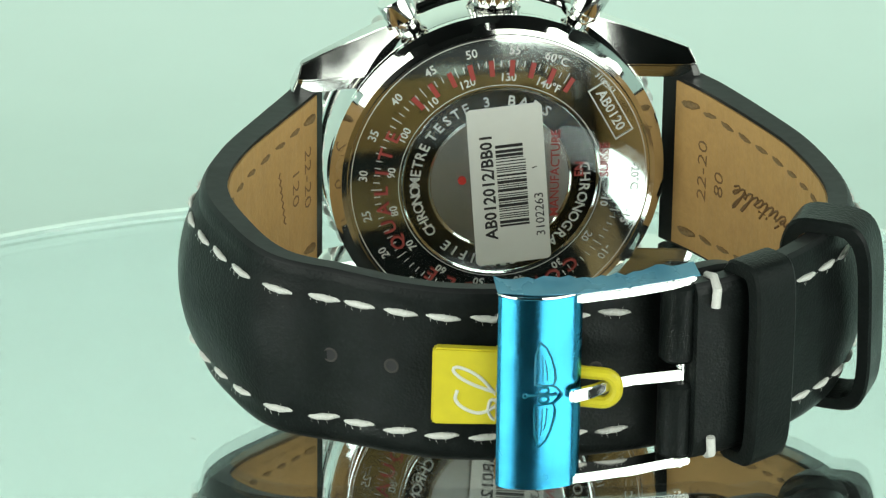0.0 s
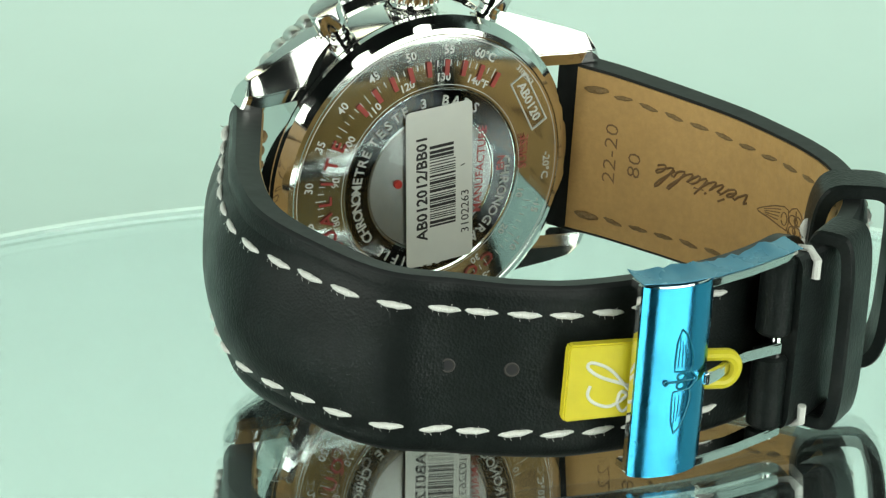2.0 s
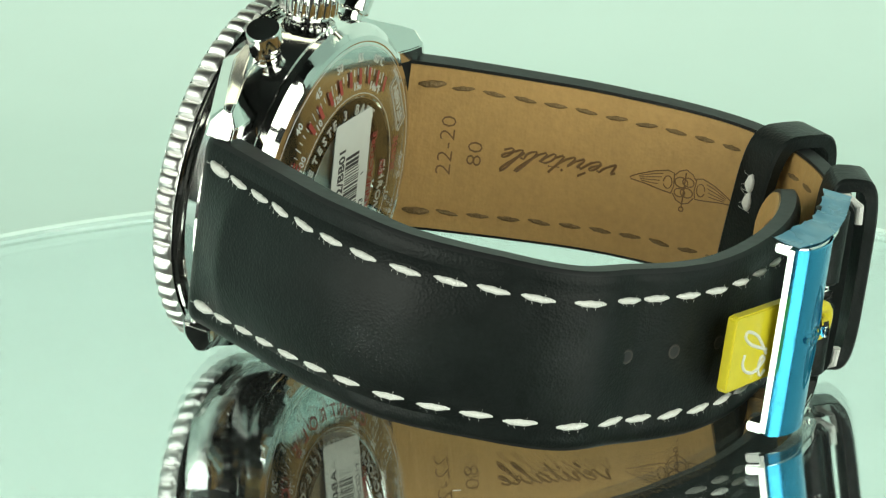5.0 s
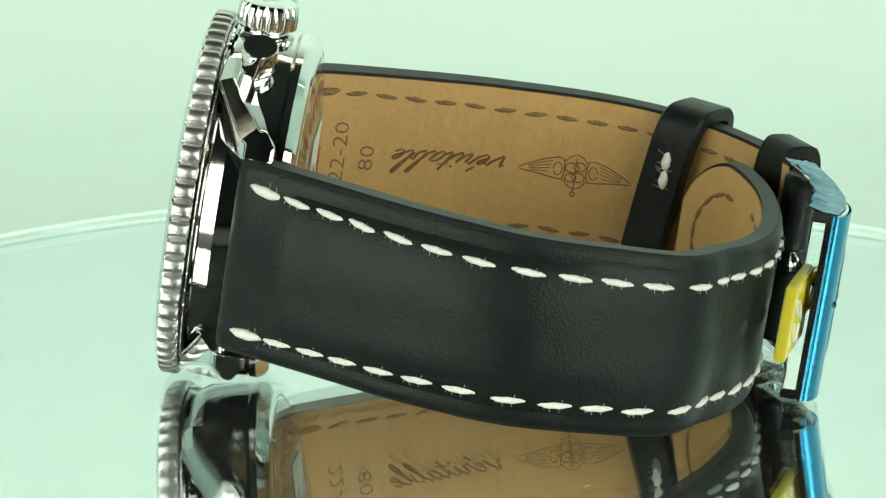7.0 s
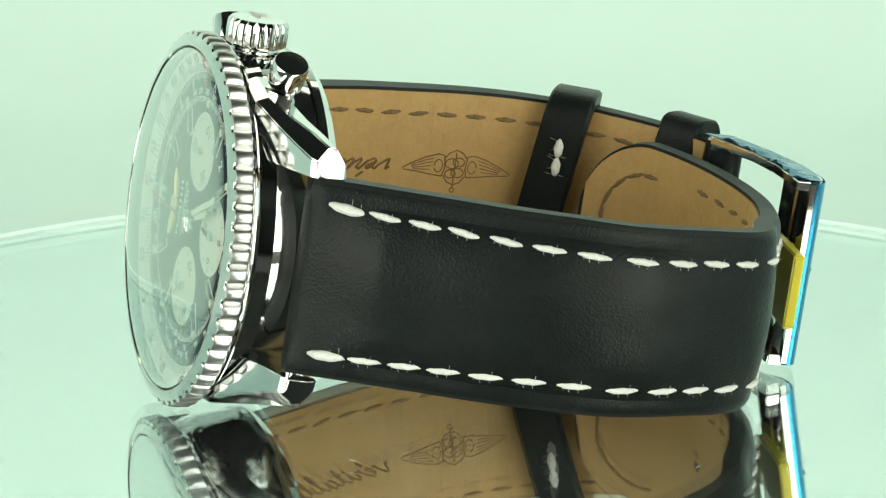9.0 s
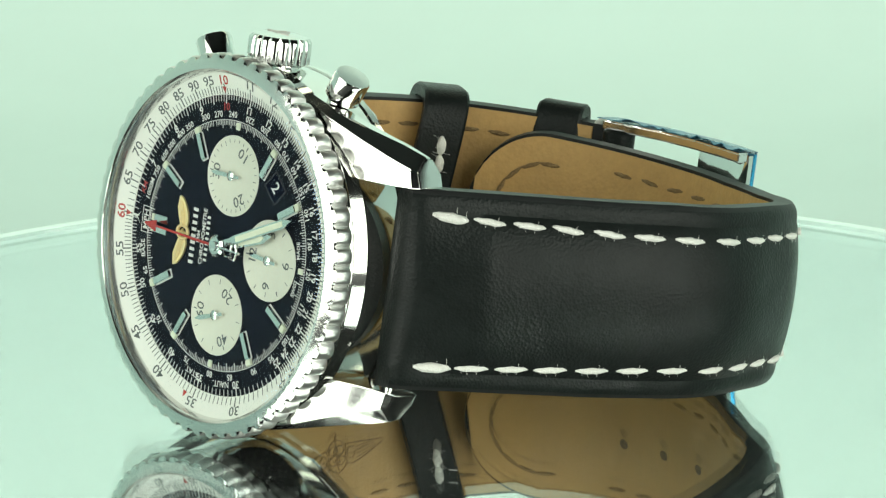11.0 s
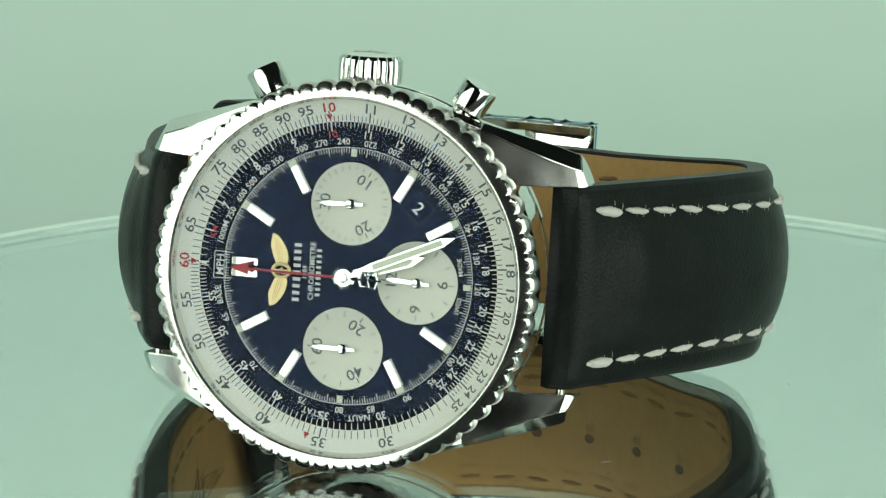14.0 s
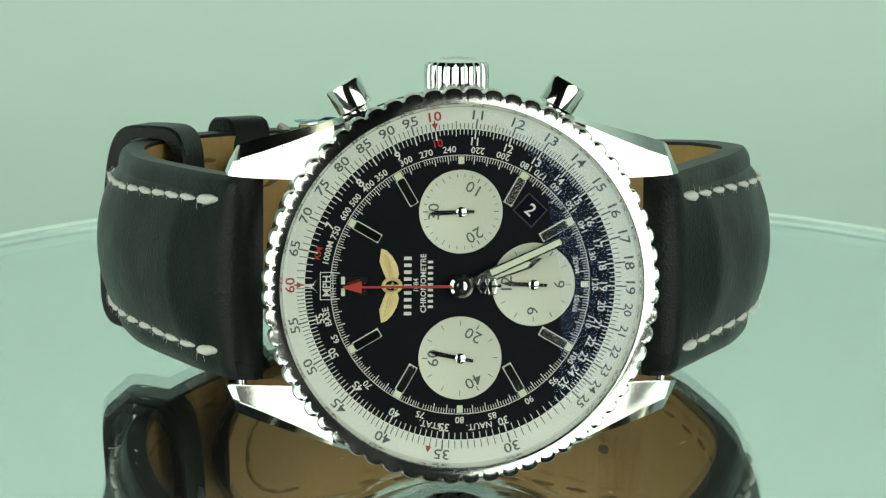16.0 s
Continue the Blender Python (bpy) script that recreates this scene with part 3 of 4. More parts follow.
    for h in (3, 6, 9):
        part("lume_dot", box(bmesh.new(), (-0.32, -0.4, 0.0), (0.32, 0.4, 0.2), on_dial(h * 30, 13.35, 0), 0.05), LUME, dial)
    # winged emblem: plain gold shapes
    bm = bmesh.new()
    for s in (-1, 1):
        wing = [(0.6, 0.35), (1.5, 0.75), (2.6, 1.15), (3.95, 0.95), (3.75, 0.35), (3.1, -0.25), (2.2, -0.75), (1.3, -0.95), (0.6, -0.75)]
        prism(bm, [(s * x, y + 7.55) for x, y in (wing if s > 0 else wing[::-1])], 0.0, 0.22)
        for k in range(3):
            tube(bm, [(s * 0.9, 7.25 + k * 0.22, 0.22), (s * 2.0, 7.45 + k * 0.25, 0.27), (s * (3.2 + 0.1 * k), 7.85 + k * 0.2, 0.22)], 0.09, 6)
    loop = [(0.72 * math.cos(a), 7.35 + 0.95 * math.sin(a), 0.2) for a in np.linspace(0, 2 * math.pi, 17)]
    tube(bm, loop, 0.2, 8)
    tube(bm, [(-0.35, 7.0, 0.25), (0.3, 7.3, 0.3), (-0.3, 7.6, 0.25)], 0.16, 6)
    tube(bm, [(0, 6.3, 0.2), (0, 8.2, 0.2)], 0.12, 6)
    part("winged_emblem", bm, GOLD, dial, "gold applied winged emblem")
    # counters
    for clock, words, ticks in ((90, ((0, "30"), (120, "10"), (240, "20")), 30), (180, ((0, "12"), (90, "3"), (180, "6"), (270, "9")), 12), (270, ((0, "60"), (120, "20"), (240, "40")), 12)):
        a = radians(clock)
        at = Matrix.Translation((7.85 * math.sin(a), 7.85 * math.cos(a), 0))
        bm = lathe(bmesh.new(), [(0, 0.02), (4.25, 0.02), (4.42, 0.07), (4.48, 0.02), (4.48, 0.0), (0, 0.0)], 72, m=at)
        counter = part("counter", bm, DIAL_CREAM, dial, "silver-cream counter")
        bm = bmesh.new()
        for k in range(ticks):
            big = ticks == 12 or k % 5 == 0
            l = 0.55 if big else 0.35
            flat_bar(bm, at @ on_dial(k * 360 / ticks, 4.05 - l / 2, 0.035), 0.11 if k % (ticks // 3) == 0 else 0.07, l, 0.01)
        for ang, word in words:
            letters(bm, word, 1.7, at @ on_dial(ang, 2.85, 0.035, ang if clock == 180 else (180 if ang == 120 else 0)), 0.01, 0.005, 1.12)
        part("counter_print", bm, GREY_INK, counter)
    # date window
    m = on_dial(133, 10.9, 0.0) 
    part("date_window", box(bmesh.new(), (-1.25, -1.15, 0.0), (1.25, 1.15, 0.03), m), DATE_BLACK, dial)
    bm = bmesh.new()
    for a, b in (((-1.4, -1.3), (1.4, -1.15)), ((-1.4, 1.15), (1.4, 1.3)), ((-1.4, -1.15), (-1.25, 1.15)), ((1.25, -1.15), (1.4, 1.15))):
        box(bm, (*a, 0), (*b, 0.10), m)
    part("date_frame", bm, BLACK_INK, dial)
    part("date_numeral", letters(bmesh.new(), "2", 1.9, m @ Matrix.Translation((0, 0, 0.05)), 0.012, 0.02), WHITE_INK, dial)


def hand(name, outline, z0, z1, clock, label, mat=None, parent=None, at=None):
    m = (at or Matrix.Identity(4)) @ Matrix.Rotation(-radians(clock), 4, "Z")
    bm = prism(bmesh.new(), outline, z0, z1, m)
    return part(name, bm, mat or STEEL, parent or watch, label, smooth=False)


def build_hands():
    def blade(l, w, back):
        return [(-0.28, -back), (0.28, -back), (0.42, 0.9), (0.36, 2.2), (w, 3.2), (w, l - 1.6), (0, l), (-w, l - 1.6), (-w, 3.2), (-0.36, 2.2), (-0.42, 0.9)]

    h = hand("hour_hand", blade(9.2, 0.62, 1.2), 0.75, 0.9, 161.5, "steel hour hand with pale lume")
    hand("lume_strip", [(-0.42, 3.4), (0.42, 3.4), (0.40, 7.2), (0, 7.9), (-0.40, 7.2)], 0.9, 0.95, 161.5, "", LUME, h)
    m = hand("minute_hand", blade(13.2, 0.50, 1.2), 1.05, 1.2, 156, "steel minute hand with pale lume")
    hand("lume_strip", [(-0.31, 3.4), (0.31, 3.4), (0.30, 11.6), (-0.30, 11.6)], 1.2, 1.25, 156, "", LUME, m)
    s = hand("sweep_hand", [(-0.14, 1.0), (0.14, 1.0), (0.11, 10.7), (0.65, 10.7), (0.08, 12.7), (-0.08, 12.7), (-0.65, 10.7), (-0.11, 10.7)], 1.35, 1.45, 0, "red chronograph sweep hand with arrow tip", RED_INK)
    bm = bmesh.new()
    tube(bm, [(0, -0.8, 1.4), (0, -4.2, 1.4)], 0.16, 8)
    for sx in (-1, 1):
        tube(bm, [(0, -1.7, 1.4), (sx * 0.7, -2.0, 1.42), (sx * 0.75, -2.5, 1.42), (0, -2.7, 1.4), (sx * 0.8, -2.9, 1.42), (sx * 0.85, -3.5, 1.42), (0, -3.8, 1.4)], 0.15, 6)
    part("counterweight", bm, STEEL, s, "openwork steel counterweight")
    part("hub", lathe(bmesh.new(), [(0, 0.6), (1.25, 0.6), (1.25, 1.3), (0.95, 1.5), (0.55, 1.5), (0.5, 1.75), (0, 1.8)], 40), STEEL, s)
    for clock, ang in ((90, -2), (180, 3)):
        a = radians(clock)
        at = Matrix.Translation((7.85 * math.sin(a), 7.85 * math.cos(a), 0))
        small(ang, at)


def small(ang, at):
    name, mat = "counter_hand", STEEL
    bm = prism(bmesh.new(), [(-0.17, -1.4), (0.17, -1.4), (0.22, 0.5), (0.26, 2.6), (0, 3.5), (-0.26, 2.6), (-0.22, 0.5)], 0.3, 0.42, at @ Matrix.Rotation(-radians(ang), 4, "Z"))
    ob = part(name, bm, mat, watch, "small polished counter hand", smooth=False)
    part("hand_cap", lathe(bmesh.new(), [(0, 0.1), (0.55, 0.1), (0.55, 0.46), (0.4, 0.55), (0, 0.6)], 24, m=at), mat, ob)
    return ob


# ---- strap ----
LONG = [(-20.5, -6.0), (-22.4, -10.0), (-26.9, -18.0), (-32.0, -27.5), (-34.9, -37.0), (-33.5, -46.5), (-30.2, -54.0), (-24.2, -57.4), (-18.4, -60.6), (-11, -63.0), (-2, -63.6), (7, -62.6), (15, -59.8), (21.5, -55.2)]
SHORT = [(20.5, -6.0), (22.5, -10.0), (24.2, -13.5), (27.4, -22.0), (30.2, -31.0), (31.4, -41.0), (30.6, -48.5), (27.4, -55.5), (22.0, -61.5), (15.5, -66.0), (10.6, -68.0)]


class Band:
    """A strap piece along a line in the (y, z) plane of the inner face; side: +1 or -1 turns the outward normal."""

    def __init__(self, line, n, half, thick, side, drift=None):
        self.p, self.length = spline(line, n)
        t = np.gradient(self.p, axis=0)
        t /= np.linalg.norm(t, axis=1)[:, None]
        self.t = t
        self.nrm = np.stack([t[:, 1], -t[:, 0]], 1) * side
        self.n, self.half, self.thick, self.drift = n, half, thick, drift

    def at(self, s, x, h):
        """The point at distance s, x across, h above the inner face, with its frame."""
        u = min(max(s / self.length, 0), 1) * (self.n - 1)
        i = min(int(u), self.n - 2)
        f = u - i
        p = self.p[i] * (1 - f) + self.p[i + 1] * f
        nn = self.nrm[i] * (1 - f) + self.nrm[i + 1] * f
        tt = self.t[i] * (1 - f) + self.t[i + 1] * f
        x += self.drift(s) if self.drift else 0.0
        pos = Vector((x, p[0] + nn[0] * h, p[1] + nn[1] * h))
        along, up = Vector((0, *tt)).normalized(), Vector((0, *nn)).normalized()
        m = Matrix((along, up.cross(along), up)).transposed().to_4x4()
        m.translation = pos
        return m

    def top(self, s, x):
        """Height of the padded outer face: low at the stitched edges, swelling between them."""
        w, (te, tm) = self.half(s), self.thick(s)
        k = min(abs(x) / w, 1.0)
        if k > 0.80:
            e = (k - 0.80) / 0.20
            return te - 0.75 * e * e * e
        return te + (tm - te) * (1 - (k / 0.80) ** 2) ** 0.8

    def skin(self, s0, s1, rows, across):
        bm = bmesh.new()
        grid = []
        for i in range(rows + 1):
            s = s0 + (s1 - s0) * i / rows
            w = self.half(s)
            ring = [self.at(s, -w + 0.15, 0.12).translation]
            ring += [self.at(s, w * x, self.top(s, w * x)).translation for x in across]
            ring.append(self.at(s, w - 0.15, 0.12).translation)
            grid.append([bm.verts.new(v) for v in ring])
        k = len(grid[0])
        for a, b in zip(grid, grid[1:]):
            for j in range(k):
                f = bm.faces.new((a[j], a[(j + 1) % k], b[(j + 1) % k], b[j]))
                f.material_index = 0 if 3 <= j < k - 4 else 1
        bm.faces.new(grid[0])
        bm.faces.new(grid[-1][::-1])
        bmesh.ops.recalc_face_normals(bm, faces=bm.faces)
        return bm

    def sheet(self, s0, s1, rows, lo, hi, inset):
        bm = bmesh.new()
        grid = []
        for i in range(rows + 1):
            s = s0 + (s1 - s0) * i / rows
            w = self.half(s) - inset
            grid.append([bm.verts.new(self.at(s, x * w, h).translation) for x, h in ((-1, lo), (-0.5, lo), (0, lo), (0.5, lo), (1, lo), (1, hi), (-1, hi))])
        for a, b in zip(grid, grid[1:]):
            for j in range(7):
                bm.faces.new((a[j], a[(j + 1) % 7], b[(j + 1) % 7], b[j]))
        bm.faces.new(grid[0])
        bm.faces.new(grid[-1][::-1])
        bmesh.ops.recalc_face_normals(bm, faces=bm.faces)
        return bm


def roll(s):
    """The leather rolls over at the spring bar."""
    u = min(s / 2.6, 1.0)
    return 0.45 + 0.55 * math.sqrt(1 - (1 - u) ** 2)


ACROSS = [-1.0, -0.985, -0.955, -0.91, -0.86, -0.80, -0.74, -0.68, -0.6, -0.45, -0.3, -0.15, 0, 0.15, 0.3, 0.45, 0.6, 0.68, 0.74, 0.80, 0.86, 0.91, 0.955, 0.985, 1.0]


def stitch_mesh(length, r, mat):
    """One stitch: a plump twisted bead of thread, along x."""
    bm = bmesh.new()
    n = 9
    pts = [(length * (k / (n - 1) - 0.5), 0.04 * math.sin(k * 2.1), r * 0.5 * math.sin(math.pi * k / (n - 1)) - 0.16) for k in range(n)]
    tube(bm, pts, r, 7, radii=[r * (0.30 + 0.78 * math.sin(math.pi * k / (n - 1)) ** 0.7) for k in range(n)])
    if mat is THREAD:
        rnd = random.Random(int(length * 10))
        for k in range(5):
            x, a = rnd.uniform(-0.45, 0.45) * length, rnd.uniform(0, 6.28)
            tip = (x + rnd.uniform(-0.5, 0.5), math.cos(a) * r * 2.4, abs(math.sin(a)) * r * 1.5)
            tube(bm, [(x, 0, r * 0.4), ((x + tip[0]) / 2, tip[1] * 0.6, tip[2] * 0.8 + 0.1), tip], 0.022, 3)
    bmesh.ops.scale(bm, vec=(MM, MM, MM), verts=bm.verts)
    data = bpy.data.meshes.new("stitch")
    for f in bm.faces:
        f.smooth = True
    bm.to_mesh(data)
    bm.free()
    data.materials.append(mat)
    return data


def put(name, data, m, parent):
    ob = new(name, data)
    ob.parent = parent
    m = m.copy()
    m.translation *= MM
    ob.matrix_basis = m
    return ob


def build_strap():
    rnd = random.Random(3)
    white, white_big = stitch_mesh(3.75, 0.36, THREAD), stitch_mesh(4.2, 0.55, THREAD)
    tan, tan_big = stitch_mesh(3.0, 0.27, THREAD_TAN), stitch_mesh(3.5, 0.44, THREAD_TAN)
    stub = stitch_mesh(2.3, 0.55, THREAD)

    # long piece with the holes
    total = Band(LONG, 200, None, None, 1).length

    def half_long(s):
        w = 11.0 - 0.2 * min(s / 30, 1) - 0.7 * min(max(s - 30, 0) / 35, 1)
        d = total - s
        if d < 9.5:
            w *= math.sqrt(max(1 - ((9.5 - d) / 9.6) ** 2, 0.001))
        return max(w, 0.4)

    def thick_long(s):
        u = min(s / 75, 1)
        e = 3.9 - 1.3 * u
        return e * roll(s), e * roll(s) + 2.4 * min(1, max(0, (62 - s) / 25)) * min(1, max(s - 0.8, 0) / 9) + 0.05

    band = Band(LONG, 240, half_long, thick_long, 1, lambda s: float(np.interp(s, (0, 15, 30, 45, 60, 70, 110), (0.2, 0.6, 0.95, 0.75, 0.0, -0.45, -0.2))))
    long = part("long_strap", band.skin(0, total, 150, ACROSS), LEATHER, watch, "padded black leather strap piece with white stitching")
    long.data.materials.append(EDGE)
    part("lining", band.sheet(2.8, total - 0.6, 120, -0.10, 0.25, 0.55), LINING, long, "tan leather lining")
    for sx in (1, -1):
        s, k = 5.3, 0
        while s < total - 16:
            w = half_long(s) - 2.6 - 0.95 * min(s / 30, 1) + 0.4 * min(max(s - 30, 0) / 35, 1)
            m = band.at(s, sx * w, band.top(s, sx * w) + 0.05) @ Matrix.Rotation(sx * radians(-5 + rnd.uniform(-3, 3)), 4, "Z")
            put("stitch", white_big if k == 0 else white, m, long)
            m = band.at(s, sx * w, -0.16) @ Matrix.Rotation(math.pi, 4, "X") @ Matrix.Rotation(rnd.uniform(-0.12, 0.12), 4, "Z")
            put("lining_stitch", tan_big if k == 0 else tan, m, long)
            s += 4.35
            k += 1
    # rounded row of stitches at the tip
    for k in range(9):
        a = math.pi * (k / 8 - 0.5)
        m = band.at(total - 9.8 + 6.4 * math.cos(a), 6.2 * math.sin(a), -0.16) @ Matrix.Rotation(math.pi, 4, "X") @ Matrix.Rotation(-(a + math.pi / 2), 4, "Z")
        put("lining_stitch", tan, m, long)
    # punched holes: dark plugs with a pale rim on both faces
    rim = lathe(bmesh.new(), [(0.62, -0.05), (0.85, 0.0), (0.75, 0.06), (0.6, 0.02)], 20, closed=True)
    bmesh.ops.scale(rim, vec=(MM, MM, MM), verts=rim.verts)
    rim_data = bpy.data.meshes.new("hole_rim")
    rim.to_mesh(rim_data)
    rim.free()
    rim_data.materials.append(HOLE_EDGE)
    plug = lathe(bmesh.new(), [(0, 0.0), (0.66, 0.0), (0.66, 0.03), (0, 0.03)], 20)
    bmesh.ops.scale(plug, vec=(MM, MM, MM), verts=plug.verts)
    plug_data = bpy.data.meshes.new("hole")
    plug.to_mesh(plug_data)
    plug.free()
    plug_data.materials.append(BLACK_INK)
    near = lambda y, z: min(range(band.n), key=lambda i: (band.p[i][0] - y) ** 2 + (band.p[i][1] - z) ** 2) / (band.n - 1) * band.length
    s1 = near(-25.2, -57.2)
    for k in range(0, 5):
        s = s1 + k * 6.9
        put("hole", plug_data, band.at(s, 0.55, band.top(s, 0.2) + 0.02), long)
        put("hole_rim", rim_data, band.at(s, 0.55, band.top(s, 0.2) + 0.03), long)
        put("hole", plug_data, band.at(s, 0.55, -0.15), long)
    # short piece with the buckle
    total2 = Band(SHORT, 200, None, None, -1).length

    def half_short(s):
        return 11.0 - 0.5 * min(s / 30, 1) - 0.25 * min(s / 75, 1)

    def thick_short(s):
        u = min(s / 60, 1)
        e = 3.9 - 1.2 * u
        return e * roll(s), e * roll(s) + 2.4 * min(1, max(0, (58 - s) / 18)) * min(1, max(s - 0.8, 0) / 9) + 0.1

    band2 = Band(SHORT, 240, half_short, thick_short, -1, lambda s: 0.2 + 0.75 * min(s / 55, 1))
    short = part("short_strap", band2.skin(0, total2, 110, ACROSS), LEATHER, watch, "padded black leather strap piece holding the buckle")
    short.data.materials.append(EDGE)
    part("lining", band2.sheet(2.8, total2 - 3, 90, -0.10, 0.25, 0.55), LINING, short, "tan leather lining stamped with words")
    for sx in (1, -1):
        s, k = 5.3, 0
        while s < total2 - 12:
            w = half_short(s) - 2.6 - 0.65 * min(s / 30, 1)
            put("stitch", white_big if k == 0 else white, band2.at(s, sx * w, band2.top(s, sx * w) + 0.05) @ Matrix.Rotation(rnd.uniform(-0.1, 0.1), 4, "Z"), short)
            put("lining_stitch", tan_big if k == 0 else tan, band2.at(s + 0.4, sx * w, -0.16) @ Matrix.Rotation(math.pi, 4, "X") @ Matrix.Rotation(rnd.uniform(-0.12, 0.12), 4, "Z"), short)
            s += 3.8
            k += 1
        # cross threads that close the fold at the buckle
        bm = tube(bmesh.new(), [band2.at(total2 - 2.5, sx * 10.1, 0.3).translation, band2.at(total2 - 2.6, sx * 10.4, 1.6).translation, band2.at(total2 - 2.2, sx * 9.6, 3.1).translation,
                                band2.at(total2 - 2.0, sx * 7.6, 3.2).translation], 0.5, 8)
        part("cross_thread", bm, THREAD, short, "white thread loop")
    for x0, x1 in ((-9.2, -0.5), (1.9, 11.0)):
        bm = tube(bmesh.new(), [(x0, 10.0, -68.3), (x0 + 0.4, 10.0, -68.3), (x1 - 0.4, 10.0, -68.3), (x1, 10.0, -68.3)], 2.0, 20, radii=[1.6, 2.0, 2.0, 1.6])
        part("fold", bm, LEATHER, short, "leather folded round the hinge bar")

    def stamped(bm, s0, x0, strip, toward):
        """Lays flat marks (x along the strap, y across, z off the lining) onto the curved lining of a strip."""
        for v in bm.verts:
            m = strip.at(s0 - toward * v.co.x, x0 - toward * v.co.y * (1 if strip is band2 else -1), -0.12 - v.co.z)
            v.co = m.translation
        return bm

    quarter = Matrix.Rotation(-math.pi / 2, 4, "Z")
    bm = bmesh.new()
    letters(bm, "22-20", 2.7, Matrix.Translation((10.0, -0.4, 0)) @ quarter, 0.02, -0.03, 1.25)
    letters(bm, "80", 2.7, Matrix.Translation((6.4, 0.2, 0)) @ quarter, 0.02, -0.03, 1.25)
    tagged(part("stamp", stamped(bm, 18.4, 0.2, band2, 1), LINING_DARK, short), "dark stamped size numbers", kind="stuff")
    bm = bmesh.new()
    script(bm, "v\u00e9ritable", Matrix.Translation((-11.7, -1.2, 0)), 2.25, 1.3)
    tagged(part("stamp", stamped(bm, 18.4, 0.2, band2, 1), LINING_DARK, short), "dark stamped script word", kind="stuff")
    # stamped winged emblem: thin lines
    for s in (-1, 1):
        bm = bmesh.new()
        out = [(1.6, 1.1), (1.35, 0.1), (1.5, -1.5), (2.3, -1.7), (4.0, -1.25), (6.0, -0.4), (7.0, 0.15), (6.8, 0.4), (5.0, 0.6), (3.0, 0.95), (1.6, 1.1)]
        tube(bm, [(s * x, y, 0) for x, y in out], 0.08, 5)
        for k in range(4):
            tube(bm, [(s * (2.9 + 0.15 * k), -1.15 + k * 0.48, 0), (s * 4.2, -0.8 + k * 0.38, 0), (s * (5.9 - 0.1 * k), -0.2 + k * 0.17, 0)], 0.06, 5)
        tube(bm, [(s * (2.2 + 0.55 * math.cos(a)), -0.2 + 0.8 * math.sin(a), 0) for a in np.linspace(0.4, 2 * math.pi, 13)], 0.07, 5)
        part("stamped_wing", stamped(bm, 38.2, 0.5, band2, 1), LINING_DARK, short, "stamped wing outline")
    bm = bmesh.new()
    for r, x, y in ((0.75, -0.45, -0.75), (0.85, 0.45, -0.55), (0.8, -0.4, 0.6), (0.7, 0.5, 0.75)):
        tube(bm, [(x + r * math.cos(a), y + r * 0.75 * math.sin(a), 0) for a in np.linspace(0, 2 * math.pi, 15)], 0.08, 5)
    tube(bm, [(0, -1.9, 0), (0, 2.6, 0)], 0.09, 5)
    tube(bm, [(-1.35, -1.3, 0), (-0.9, -1.9, 0), (0, -2.3, 0), (0.9, -1.9, 0), (1.35, -1.3, 0)], 0.08, 5)
    tube(bm, [(-1.4, 1.0, 0), (-0.8, 1.8, 0), (0, 2.1, 0), (0.8, 1.8, 0), (1.4, 1.0, 0)], 0.08, 5)
    tube(bm, [(0.3 * math.cos(a), 2.75 + 0.3 * math.sin(a), 0) for a in np.linspace(0, 2 * math.pi, 11)], 0.08, 5)
    part("stamped_crest", stamped(bm, 38.2, 0.5, band2, 1), LINING_DARK, short, "stamped anchor and crown outline")
    bm = bmesh.new()
    letters(bm, "22-20", 2.7, Matrix.Translation((3.6, 0, 0)) @ quarter, 0.02, -0.03, 1.25)
    letters(bm, "120", 2.7, Matrix.Translation((0, 0, 0)) @ quarter, 0.02, -0.03, 1.25)
    tube(bm, [(-3.0 - 0.12 * k - 0.5 * (k % 2), -3.5 + 0.5 * k, 0) for k in range(15)], 0.10, 5)
    tagged(part("stamp", stamped(bm, 9.5, 1.0, band, 1), LINING_DARK, long), "dark stamped numbers and script line", kind="stuff")

    # keepers
    def keeper(name, s, wide, x_half, h_lo, h_hi, t, label, slant=0.0):
        m = band2.at(s, 0, 0)
        bm = bmesh.new()
        xr, hr = x_half, (h_hi - h_lo) / 2
        n = 40
        ring = []
        for k in range(n):
            a = 2 * math.pi * k / n
            c, sn = math.cos(a), math.sin(a)
            ex = 4.2
            x = math.copysign(abs(c) ** (2 / ex), c)
            y = math.copysign(abs(sn) ** (2 / ex), sn)
            ring.append((x, y))
        rows = []
        for along, grow in ((-wide / 2, -0.25), (-wide / 2 + 0.35, 0.0), (wide / 2 - 0.35, 0.0), (wide / 2, -0.25)):
            rows.append([(along + slant * x * xr, x * (xr + grow), (h_hi + h_lo) / 2 + y * (hr + grow)) for x, y in ring])
        for along, grow in ((wide / 2, -t), (-wide / 2, -t)):
            rows.append([(along + slant * x * xr, x * (xr + grow), (h_hi + h_lo) / 2 + y * (hr + grow)) for x, y in ring])
        vs = [[bm.verts.new(m @ Vector(p)) for p in r] for r in rows]
        for i in range(len(vs)):
            a, b = vs[i], vs[(i + 1) % len(vs)]
            for k in range(n):
                bm.faces.new((a[k], a[(k + 1) % n], b[(k + 1) % n], b[k]))
        bmesh.ops.recalc_face_normals(bm, faces=bm.faces)
        return part(name, bm, LEATHER, watch, label), m

    keeper("fixed_keeper", total2 - 7.6, 5.8, 11.8, -0.6, 5.8, 1.5, "black leather keeper loop stitched beside the buckle")
